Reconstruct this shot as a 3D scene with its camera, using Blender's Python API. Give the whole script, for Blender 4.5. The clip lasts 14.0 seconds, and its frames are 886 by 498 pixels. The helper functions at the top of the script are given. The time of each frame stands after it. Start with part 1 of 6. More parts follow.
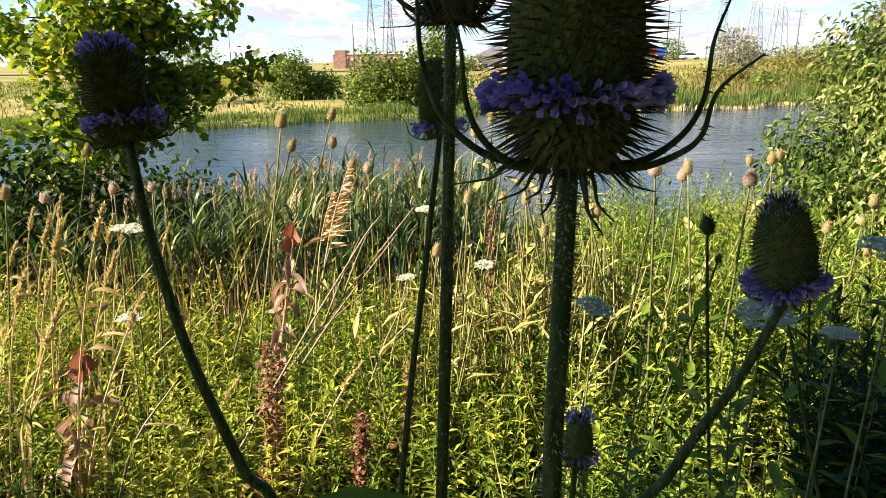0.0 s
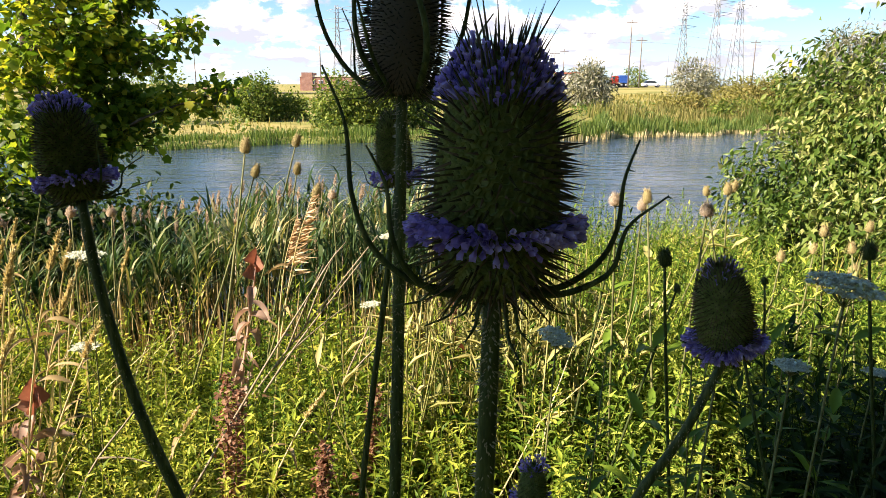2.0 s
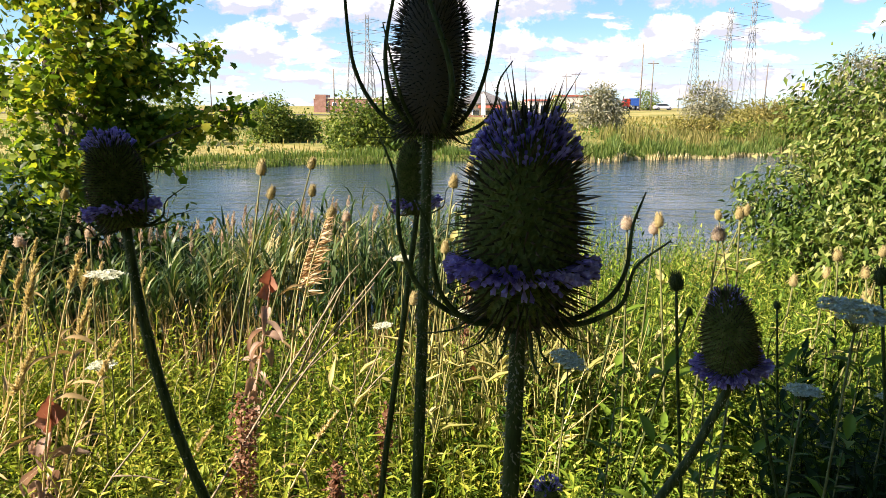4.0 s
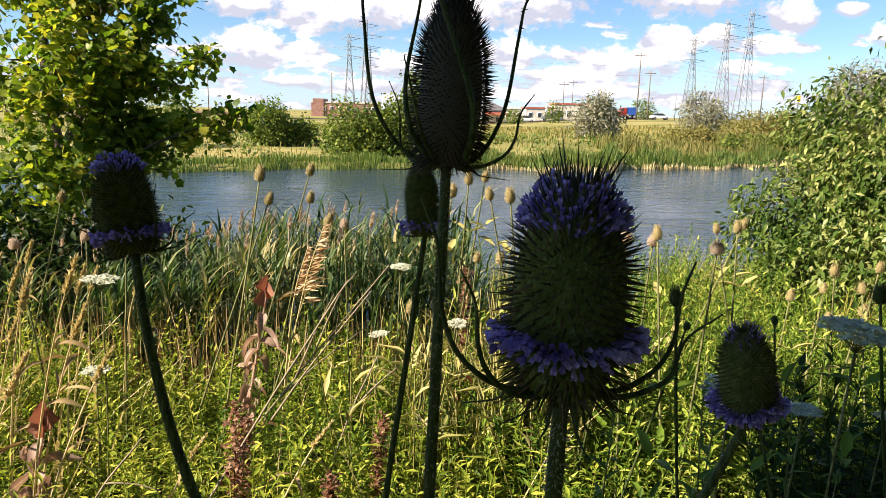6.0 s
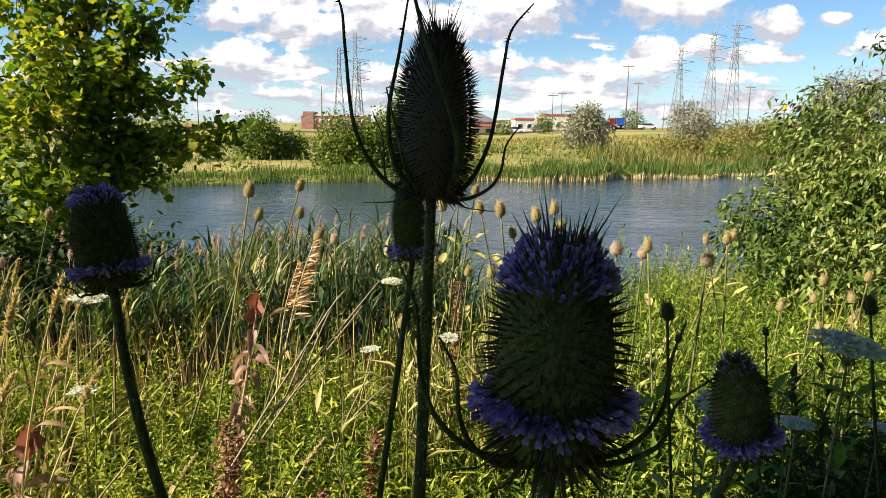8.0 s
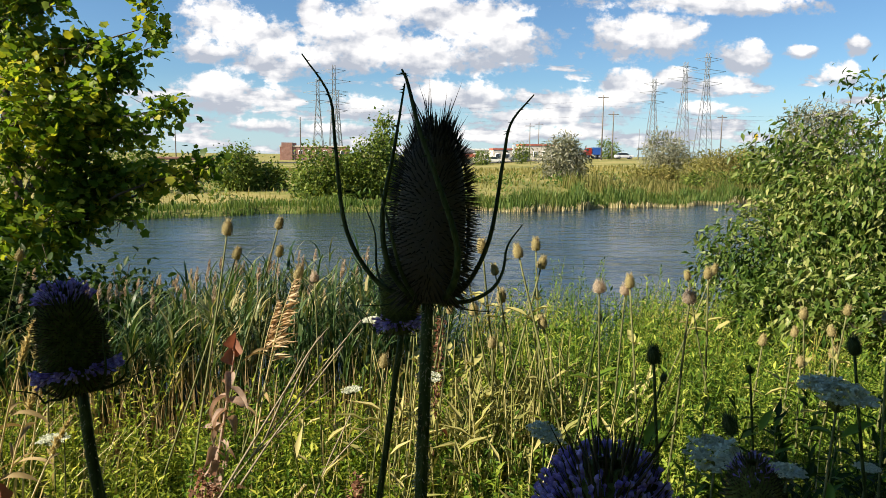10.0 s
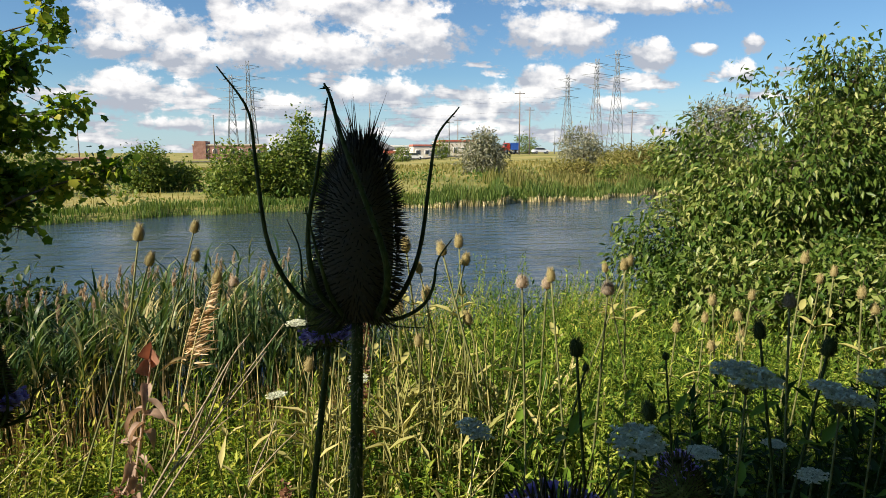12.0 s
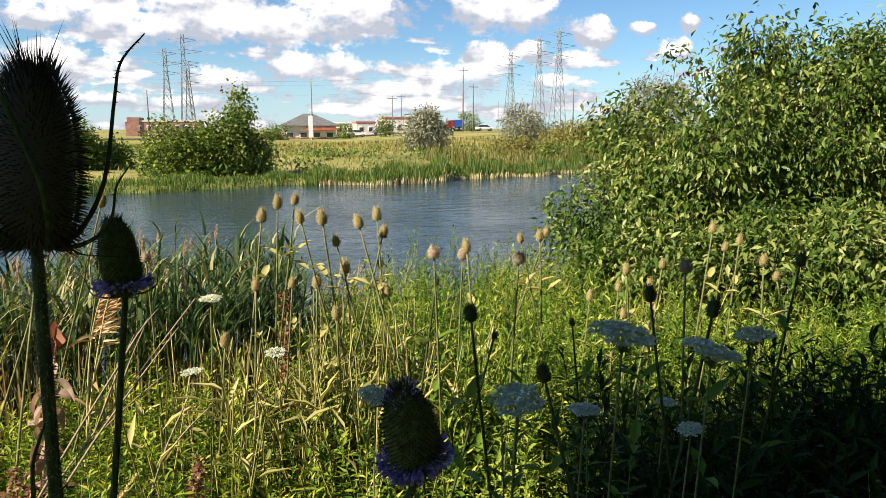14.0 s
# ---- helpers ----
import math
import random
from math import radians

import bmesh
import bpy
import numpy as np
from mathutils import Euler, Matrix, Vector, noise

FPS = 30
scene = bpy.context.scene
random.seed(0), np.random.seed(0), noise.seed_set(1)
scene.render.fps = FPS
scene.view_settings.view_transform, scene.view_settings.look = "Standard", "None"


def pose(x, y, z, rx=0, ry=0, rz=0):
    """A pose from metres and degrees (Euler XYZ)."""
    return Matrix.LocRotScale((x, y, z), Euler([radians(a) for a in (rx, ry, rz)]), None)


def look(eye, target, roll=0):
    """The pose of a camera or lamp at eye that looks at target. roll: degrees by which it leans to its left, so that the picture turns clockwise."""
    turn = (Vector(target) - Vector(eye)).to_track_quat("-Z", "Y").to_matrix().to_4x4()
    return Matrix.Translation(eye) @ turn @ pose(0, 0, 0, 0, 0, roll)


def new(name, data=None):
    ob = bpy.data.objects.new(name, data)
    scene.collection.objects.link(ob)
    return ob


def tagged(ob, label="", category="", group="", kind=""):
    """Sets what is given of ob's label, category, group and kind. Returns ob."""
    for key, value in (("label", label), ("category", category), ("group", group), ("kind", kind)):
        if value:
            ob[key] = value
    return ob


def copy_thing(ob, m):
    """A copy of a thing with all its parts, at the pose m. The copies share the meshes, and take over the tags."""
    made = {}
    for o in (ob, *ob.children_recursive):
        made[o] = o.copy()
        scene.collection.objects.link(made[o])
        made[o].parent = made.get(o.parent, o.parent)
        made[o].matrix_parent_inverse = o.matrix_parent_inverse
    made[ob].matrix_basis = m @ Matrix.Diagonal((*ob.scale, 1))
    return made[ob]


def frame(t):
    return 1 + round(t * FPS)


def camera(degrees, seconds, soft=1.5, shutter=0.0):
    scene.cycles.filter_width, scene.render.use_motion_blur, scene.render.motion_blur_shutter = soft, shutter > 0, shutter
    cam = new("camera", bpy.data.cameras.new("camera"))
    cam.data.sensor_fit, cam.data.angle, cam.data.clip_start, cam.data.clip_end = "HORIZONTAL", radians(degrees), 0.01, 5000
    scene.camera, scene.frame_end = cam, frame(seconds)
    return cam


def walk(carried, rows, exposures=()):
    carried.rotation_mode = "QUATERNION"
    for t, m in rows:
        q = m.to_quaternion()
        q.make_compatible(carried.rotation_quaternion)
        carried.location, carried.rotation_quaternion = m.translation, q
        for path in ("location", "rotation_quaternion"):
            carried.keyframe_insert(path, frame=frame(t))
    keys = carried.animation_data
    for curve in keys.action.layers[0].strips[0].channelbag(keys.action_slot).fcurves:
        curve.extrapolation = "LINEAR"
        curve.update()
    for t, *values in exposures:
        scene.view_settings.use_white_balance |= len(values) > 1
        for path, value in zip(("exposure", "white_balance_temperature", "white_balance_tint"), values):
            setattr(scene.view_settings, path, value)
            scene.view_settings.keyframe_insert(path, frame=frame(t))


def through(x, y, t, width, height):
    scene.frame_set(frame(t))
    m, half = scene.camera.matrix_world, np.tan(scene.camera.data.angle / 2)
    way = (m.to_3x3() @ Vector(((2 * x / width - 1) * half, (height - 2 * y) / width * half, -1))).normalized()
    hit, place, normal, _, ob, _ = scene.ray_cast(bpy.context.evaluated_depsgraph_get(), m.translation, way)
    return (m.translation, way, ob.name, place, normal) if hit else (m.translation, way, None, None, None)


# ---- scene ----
cam = camera(66.5, 14.0, soft=0.78)

# the camera is held by hand among the teasels, rises a little and turns to the right
walk(cam, [
    (0, look((-0.0030, 0.0986, 1.5118), (-0.0588, 2.0244, 0.9748), -0.74)),
    (0.5, look((-0.0026, 0.0903, 1.5191), (-0.0390, 2.0284, 1.0268), -0.83)),
    (1, look((-0.0034, 0.0812, 1.5218), (-0.0193, 2.0171, 1.0195), -0.62)),
    (1.5, look((-0.0034, 0.0888, 1.5290), (0.0132, 2.0257, 1.0309), 0.07)),
    (2, look((0.0039, 0.0970, 1.5313), (0.0482, 2.0397, 1.0581), 0.21)),
    (2.5, look((0.0055, 0.0886, 1.5307), (0.0574, 2.0308, 1.0565), 0.18)),
    (3, look((0.0076, 0.0898, 1.5338), (0.0222, 2.0379, 1.0816), 0.49)),
    (3.5, look((-0.0008, 0.0945, 1.5377), (0.0426, 2.0402, 1.0766), 1.19)),
    (4, look((-0.0014, 0.0774, 1.5392), (0.0095, 2.0344, 1.1267), 0.36)),
    (6.5, look((-0.0123, 0.0862, 1.5523), (0.0148, 2.0465, 1.1567), 1.43)),
    (7, look((-0.0086, 0.0804, 1.5531), (0.0239, 2.0410, 1.1593), 1.26)),
    (9.5, look((-0.0117, 0.1175, 1.5779), (0.0734, 2.0940, 1.2841), 0.51)),
    (10, look((-0.0158, 0.1176, 1.5861), (0.0937, 2.0956, 1.3106), 0.57)),
    (10.5, look((-0.0176, 0.1365, 1.5925), (0.1468, 2.1139, 1.3423), 0.45)),
    (11, look((-0.0042, 0.1345, 1.5910), (0.2060, 2.1074, 1.3393), -0.49)),
    (11.5, look((-0.0010, 0.1536, 1.5917), (0.2492, 2.1193, 1.3210), -1.09)),
    (12, look((-0.0177, 0.1234, 1.5931), (0.3180, 2.0744, 1.3082), -0.17)),
    (12.5, look((0.0336, 0.0843, 1.5852), (0.4086, 2.0285, 1.3033), -0.17)),
    (13, look((0.0387, 0.1315, 1.5845), (0.4574, 2.0606, 1.2636), 0.22)),
    (13.5, look((0.0368, 0.1343, 1.5793), (0.4815, 2.0499, 1.2150), -0.38)),
    (14, look((0.0827, 0.0936, 1.5729), (0.5737, 2.0005, 1.2225), -0.08)),
], exposures=[(0, 1.78, 7000, 21), (1.5, 1.73, 7000, 21), (2, 1.78, 7000, 21), (2.5, 2.03, 7000, 21), (3.5, 1.98, 7000, 21), (4, 1.73, 7000, 21), (6.5, 1.48, 6900, 20),
              (7.2, 1.38, 7050, 18), (9.3, 1.24, 6850, 14), (10.5, 1.03, 6750, 12), (11.5, 0.98, 6750, 12), (13, 1.08, 6750, 13), (14, 1.23, 6850, 14)])

# ---------------------------------------------------------------- light
SUN_TO = Vector((-0.85, -0.28, 0.70)).normalized()
sun_el = math.asin(SUN_TO.z)
sun_az = math.atan2(SUN_TO.x, SUN_TO.y)
sun_data = bpy.data.lights.new("sun", "SUN")
sun_data.energy, sun_data.angle, sun_data.color = 5.0, radians(0.53), (1.0, 0.91, 0.74)
sun = new("sun", sun_data)
sun.matrix_world = look(SUN_TO * 50, (0, 0, 0))

CLOUDS = [(-0.271, 0.185, 0.042, 0.032), (-0.227, 0.163, 0.084, 0.035), (-0.132, 0.194, 0.020, 0.033), (-0.274, 0.142, 0.054, 0.015),
          (-0.167, 0.132, 0.088, 0.023), (-0.075, 0.164, 0.084, 0.038), (0.033, 0.200, 0.151, 0.025), (0.122, 0.162, 0.079, 0.043),
          (0.0, 0.139, 0.125, 0.027), (-0.270, 0.083, 0.060, 0.027), (-0.191, 0.080, 0.028, 0.017), (0.056, 0.085, 0.052, 0.021),
          (0.348, 0.174, 0.090, 0.033), (0.453, 0.222, 0.159, 0.015), (0.500, 0.147, 0.040, 0.023), (0.583, 0.156, 0.027, 0.010),
          (0.667, 0.168, 0.018, 0.012), (0.645, 0.122, 0.032, 0.017), (0.253, 0.081, 0.052, 0.021), (0.330, 0.102, 0.046, 0.025),
          (0.395, 0.115, 0.033, 0.015), (0.471, 0.105, 0.040, 0.013), (-0.051, 0.064, 0.048, 0.018), (0.184, 0.054, 0.066, 0.015),
          (0.265, 0.072, 0.074, 0.022), (0.118, 0.086, 0.052, 0.020), (0.22, 0.031, 0.095, 0.009), (-0.109, 0.034, 0.066, 0.010), (0.43, 0.070, 0.05, 0.012), (-0.20, 0.040, 0.05, 0.010)]


def make_world():
    world = bpy.data.worlds.new("sky")
    scene.world = world
    world.use_nodes = True
    nt = world.node_tree
    nt.nodes.clear()
    N, L = nt.nodes.new, nt.links.new

    def math_node(op, a, b=None, c=None, clamp=False):
        n = N("ShaderNodeMath")
        n.operation, n.use_clamp = op, clamp
        for i, v in enumerate((a, b, c)):
            if v is None:
                continue
            if isinstance(v, (int, float)):
                n.inputs[i].default_value = v
            else:
                L(v, n.inputs[i])
        return n.outputs[0]

    out, bg = N("ShaderNodeOutputWorld"), N("ShaderNodeBackground")
    sky = N("ShaderNodeTexSky")
    sky.sky_type, sky.sun_disc = "NISHITA", False
    sky.sun_elevation, sky.sun_rotation = sun_el, sun_az
    sky.air_density, sky.dust_density, sky.ozone_density = 1.0, 0.15, 3.0
    tc, sep = N("ShaderNodeTexCoord"), N("ShaderNodeSeparateXYZ")
    L(tc.outputs["Generated"], sep.inputs[0])
    depth = math_node("MAXIMUM", math_node("ABSOLUTE", sep.outputs[1]), 0.05)
    u, v = math_node("DIVIDE", sep.outputs[0], depth), math_node("DIVIDE", sep.outputs[2], depth)
    uv = N("ShaderNodeCombineXYZ")
    L(u, uv.inputs[0]), L(v, uv.inputs[1])

    def fbm(scale, detail, shift, rough=0.55):
        m = N("ShaderNodeMapping")
        m.inputs["Location"].default_value, m.inputs["Scale"].default_value = shift, scale
        L(uv.outputs[0], m.inputs[0])
        n = N("ShaderNodeTexNoise")
        n.inputs["Scale"].default_value, n.inputs["Detail"].default_value, n.inputs["Roughness"].default_value = 1.0, detail, rough
        L(m.outputs[0], n.inputs["Vector"])
        return n.outputs[0]

    puff = fbm((17, 24, 1), 8, (3, 1, 0), 0.6)
    puff_up = fbm((17, 24, 1), 3, (3.2, 0.70, 0))
    small = fbm((9, 42, 1), 6, (7.3, 2.1, 0))
    field, upper = None, None
    for cu, cv, ru, rv in CLOUDS:
        a = math_node("MULTIPLY", math_node("SUBTRACT", u, cu), 0.86 / ru)
        b = math_node("MULTIPLY", math_node("SUBTRACT", v, cv), 0.86 / rv)
        d = math_node("SUBTRACT", 1.0, math_node("ADD", math_node("MULTIPLY", a, a), math_node("MULTIPLY", b, b)))
        field = d if field is None else math_node("MAXIMUM", field, d)
        b2 = math_node("SUBTRACT", b, 0.55)
        d2 = math_node("SUBTRACT", 1.0, math_node("ADD", math_node("MULTIPLY", a, a), math_node("MULTIPLY", b2, b2)))
        upper = d2 if upper is None else math_node("MAXIMUM", upper, d2)
    field = math_node("MAXIMUM", field, -1.6)
    # scattered small clouds low over the horizon and overhead
    low = math_node("SUBTRACT", 1.0, math_node("MULTIPLY", math_node("ABSOLUTE", math_node("SUBTRACT", v, 0.045)), 16.0))
    scattered = math_node("ADD", math_node("MULTIPLY", math_node("SUBTRACT", small, 0.56), 9.0), math_node("MINIMUM", math_node("MULTIPLY", low, 1.3), 0.5))
    high = math_node("MULTIPLY", math_node("SUBTRACT", v, 0.30), 2.0, clamp=True)
    scattered = math_node("ADD", scattered, math_node("MULTIPLY", high, 1.2))
    field = math_node("MAXIMUM", field, scattered)
    curl = fbm((75, 95, 1), 4, (1.7, 5.2, 0), 0.6)
    edge = math_node("ADD", field, math_node("MULTIPLY", math_node("SUBTRACT", puff, 0.48), 4.0))
    edge = math_node("ADD", edge, math_node("MULTIPLY", math_node("SUBTRACT", curl, 0.5), 1.7))
    mask_n = N("ShaderNodeMapRange")
    mask_n.interpolation_type = "SMOOTHSTEP"
    L(edge, mask_n.inputs[0])
    mask_n.inputs[1].default_value, mask_n.inputs[2].default_value = -0.10, 0.75
    above = math_node("GREATER_THAN", sep.outputs[2], 0.0)
    mask = math_node("MULTIPLY", math_node("MULTIPLY", mask_n.outputs[0], 0.96), above)
    lit_n = N("ShaderNodeMapRange")
    upper = math_node("MAXIMUM", math_node("MAXIMUM", upper, -1.0), math_node("MULTIPLY", scattered, 0.5))
    L(math_node("ADD", math_node("MULTIPLY", math_node("SUBTRACT", puff, puff_up), 0.8), math_node("MULTIPLY", upper, 0.26)), lit_n.inputs[0])
    lit_n.inputs[1].default_value, lit_n.inputs[2].default_value = 0.02, 0.30
    ramp = N("ShaderNodeMix")
    ramp.data_type = "RGBA"
    L(lit_n.outputs[0], ramp.inputs[0])
    ramp.inputs[6].default_value, ramp.inputs[7].default_value = CLOUD_DARK, CLOUD_LIT
    mix = N("ShaderNodeMix")
    mix.data_type = "RGBA"
    haze = N("ShaderNodeMix")
    haze.data_type = "RGBA"
    tint = N("ShaderNodeMix")
    tint.data_type, tint.blend_type = "RGBA", "MULTIPLY"
    tint.inputs[0].default_value = 1.0
    tint.inputs[7].default_value = (0.73, 1.0, 1.18, 1)
    L(sky.outputs[0], tint.inputs[6])
    L(math_node("SUBTRACT", 0.50, math_node("MULTIPLY", v, 4.5), clamp=True), haze.inputs[0]), L(tint.outputs[2], haze.inputs[6])
    haze.inputs[7].default_value = HAZE
    L(mask, mix.inputs[0]), L(haze.outputs[2], mix.inputs[6]), L(ramp.outputs[2], mix.inputs[7])
    L(mix.outputs[2], bg.inputs[0]), L(bg.outputs[0], out.inputs[0])
    bg.inputs[1].default_value = 0.050


CLOUD_DARK, CLOUD_LIT, HAZE = (4.7, 5.2, 6.1, 1), (12.2, 12.2, 12.0, 1), (5.4, 7.45, 9.6, 1)
make_world()

# ---------------------------------------------------------------- materials


def material(name, build):
    m = bpy.data.materials.new(name)
    m.use_nodes = True
    nt = m.node_tree
    nt.nodes.clear()
    build(nt, nt.nodes.new, nt.links.new, nt.nodes.new("ShaderNodeOutputMaterial"))
    return m


def ramp_node(N, stops):
    r = N("ShaderNodeValToRGB")
    while len(r.color_ramp.elements) < len(stops):
        r.color_ramp.elements.new(0.5)
    for e, (p, c) in zip(r.color_ramp.elements, stops):
        e.position, e.color = p, (*c, 1)
    return r


def noise_node(N, L, scale, detail=4.0, coords=None, stretch=None):
    n = N("ShaderNodeTexNoise")
    n.inputs["Scale"].default_value, n.inputs["Detail"].default_value = scale, detail
    tc = N("ShaderNodeTexCoord")
    src = tc.outputs["Object"]
    if stretch:
        mp = N("ShaderNodeMapping")
        mp.inputs["Scale"].default_value = stretch
        L(src, mp.inputs[0])
        src = mp.outputs[0]
    L(src, n.inputs["Vector"])
    return n.outputs[0]


def leafy(name, stops, translucent=0.3, gloss=0.45, through=None, patch=1.5, by_island=0.75, sheen=0.10):
    """Thin green or dry tissue: colour by leaf and by patch of ground, part of the light comes through."""
    def build(nt, N, L, out):
        geo = N("ShaderNodeNewGeometry")
        big = noise_node(N, L, patch, 3)
        fine = noise_node(N, L, 60, 3)
        m1, m2 = N("ShaderNodeMath"), N("ShaderNodeMath")
        m1.operation = m2.operation = "MULTIPLY_ADD"
        L(geo.outputs["Random Per Island"], m1.inputs[0])
        m1.inputs[1].default_value = by_island
        L(big, m2.inputs[0])
        m2.inputs[1].default_value, m2.inputs[2].default_value = 1.3, -0.55 + (1 - by_island) * 0.3
        L(m2.outputs[0], m1.inputs[2])
        m3 = N("ShaderNodeMath")
        m3.operation, m3.use_clamp = "MULTIPLY_ADD", True
        L(fine, m3.inputs[0])
        m3.inputs[1].default_value = 0.16
        L(m1.outputs[0], m3.inputs[2])
        col = ramp_node(N, stops)
        L(m3.outputs[0], col.inputs[0])
        p = N("ShaderNodeBsdfPrincipled")
        p.inputs["Roughness"].default_value = gloss
        p.inputs["Specular IOR Level"].default_value = sheen
        L(col.outputs[0], p.inputs["Base Color"])
        tr = N("ShaderNodeBsdfTranslucent")
        tint = N("ShaderNodeMix")
        tint.data_type, tint.blend_type = "RGBA", "MULTIPLY"
        tint.inputs[0].default_value = 1.0
        L(col.outputs[0], tint.inputs[6])
        tint.inputs[7].default_value = (*(through or (1.6, 1.7, 0.7)), 1)
        L(tint.outputs[2], tr.inputs[0])
        mx = N("ShaderNodeMixShader")
        mx.inputs[0].default_value = translucent
        L(p.outputs[0], mx.inputs[1]), L(tr.outputs[0], mx.inputs[2]), L(mx.outputs[0], out.inputs[0])
    return material(name, build)


def solid(name, stops, rough=0.7, scale=40.0, bump=0.2, metal=0.0, spec=0.2, stretch=None, dist=0.002):
    """An opaque surface with mottled colour and a fine relief."""
    def build(nt, N, L, out):
        n1, n2 = noise_node(N, L, scale, 5, stretch=stretch), noise_node(N, L, scale * 6, 3, stretch=stretch)
        m = N("ShaderNodeMath")
        m.operation = "MULTIPLY_ADD"
        L(n2, m.inputs[0])
        m.inputs[1].default_value = 0.35
        L(n1, m.inputs[2])
        col = ramp_node(N, stops)
        L(m.outputs[0], col.inputs[0])
        p = N("ShaderNodeBsdfPrincipled")
        p.inputs["Roughness"].default_value, p.inputs["Metallic"].default_value = rough, metal
        p.inputs["Specular IOR Level"].default_value = spec
        L(col.outputs[0], p.inputs["Base Color"])
        if bump:
            b = N("ShaderNodeBump")
            b.inputs["Strength"].default_value, b.inputs["Distance"].default_value = bump, dist
            L(m.outputs[0], b.inputs["Height"]), L(b.outputs[0], p.inputs["Normal"])
        L(p.outputs[0], out.inputs[0])
    return material(name, build)


def ramp3(a, b, c):
    return [(0.42, a), (0.68, b), (0.95, c)]


M_GRASS = leafy("grass_blades", [(0.0, (0.04, 0.075, 0.012)), (0.5, (0.10, 0.155, 0.02)), (0.85, (0.21, 0.24, 0.036)), (1.0, (0.38, 0.32, 0.12))], 0.24)
M_FORB = leafy("forb_leaves", [(0.0, (0.008, 0.028, 0.005)), (0.40, (0.048, 0.104, 0.012)), (0.76, (0.155, 0.240, 0.030)), (1.0, (0.33, 0.37, 0.07))], 0.24, 0.45, sheen=0.10)
M_YELLOWFORB = leafy("yellowing_forb_leaves", [(0.0, (0.012, 0.034, 0.006)), (0.34, (0.076, 0.130, 0.013)), (0.72, (0.235, 0.295, 0.032)), (1.0, (0.45, 0.44, 0.075))], 0.26, 0.45, sheen=0.10)
M_SEDGE = leafy("sedge_blades", [(0.0, (0.04, 0.06, 0.012)), (0.4, (0.13, 0.135, 0.024)), (0.75, (0.28, 0.235, 0.055)), (1.0, (0.50, 0.38, 0.14))], 0.24)
M_REED = leafy("reed_leaves", [(0.0, (0.009, 0.028, 0.011)), (0.48, (0.036, 0.076, 0.028)), (0.82, (0.120, 0.168, 0.066)), (1.0, (0.36, 0.31, 0.15))], 0.18, 0.35)
M_STRAW = leafy("dry_straw", [(0.0, (0.30, 0.25, 0.115)), (0.5, (0.54, 0.46, 0.23)), (1.0, (0.74, 0.66, 0.40))], 0.25, 0.6, (1.2, 1.05, 0.75))
M_DEADREED = leafy("dead_reed", [(0.0, (0.10, 0.07, 0.032)), (0.5, (0.29, 0.215, 0.10)), (1.0, (0.56, 0.44, 0.23))], 0.2, 0.6, (1.2, 1.0, 0.7))
M_STALK = leafy("spent_teasel_stalks", [(0.0, (0.10, 0.12, 0.035)), (0.5, (0.27, 0.27, 0.085)), (1.0, (0.52, 0.46, 0.20))], 0.2, 0.6, (1.2, 1.1, 0.7))
M_PLUME = leafy("reed_plumes", [(0.0, (0.20, 0.16, 0.11)), (0.5, (0.40, 0.33, 0.24)), (1.0, (0.60, 0.52, 0.41))], 0.4, 0.8, (1.2, 1.0, 0.8))
M_DOCK = leafy("red_dry_leaves", [(0.0, (0.07, 0.028, 0.018)), (0.5, (0.17, 0.08, 0.045)), (1.0, (0.38, 0.24, 0.15))], 0.3, 0.6, (1.3, 0.8, 0.6))
M_WITHER = leafy("withered_leaves", [(0.0, (0.15, 0.10, 0.075)), (0.45, (0.32, 0.225, 0.17)), (1.0, (0.58, 0.46, 0.36))], 0.3, 0.6, (1.2, 0.98, 0.8), patch=16)
M_GOLDPLUME = leafy("golden_plume", [(0.0, (0.24, 0.15, 0.07)), (0.5, (0.46, 0.33, 0.18)), (1.0, (0.68, 0.54, 0.36))], 0.25, 0.6, (1.2, 1.0, 0.7))
M_REDLEAF = leafy("rust_red_leaf", [(0.0, (0.14, 0.06, 0.04)), (0.5, (0.25, 0.115, 0.075)), (1.0, (0.38, 0.21, 0.14))], 0.3, 0.6, (1.3, 0.9, 0.7), patch=14)
M_MAPLE = leafy("maple_leaves", [(0.0, (0.020, 0.052, 0.009)), (0.42, (0.075, 0.135, 0.016)), (0.80, (0.19, 0.25, 0.030)), (1.0, (0.42, 0.38, 0.05))], 0.40, 0.4, patch=2.2)
M_DOGWOOD = leafy("bush_leaves", [(0.0, (0.011, 0.030, 0.007)), (0.42, (0.044, 0.088, 0.014)), (0.80, (0.120, 0.172, 0.036)), (1.0, (0.27, 0.29, 0.10))], 0.20, 0.36, sheen=0.16)
# leaf green darkened in the colour itself to stand in for shade
M_SHADE = leafy("shade_darkened_leaves", [(0.0, (0.008, 0.022, 0.004)), (1.0, (0.032, 0.062, 0.009))], 0.2)
M_FARGREEN = leafy("far_tree_leaves", [(0.0, (0.03, 0.06, 0.014)), (0.5, (0.095, 0.145, 0.028)), (1.0, (0.21, 0.245, 0.05))], 0.24, patch=0.6)
M_WILLOW = leafy("grey_willow_leaves", [(0.0, (0.09, 0.10, 0.066)), (0.5, (0.18, 0.185, 0.13)), (1.0, (0.29, 0.285, 0.215))], 0.2, patch=0.8)
M_MEADOW = leafy("far_meadow_grass", [(0.0, (0.09, 0.11, 0.028)), (0.45, (0.18, 0.17, 0.05)), (0.8, (0.29, 0.235, 0.085)), (1.0, (0.40, 0.31, 0.15))], 0.2, 0.7, patch=0.12, by_island=0.25)
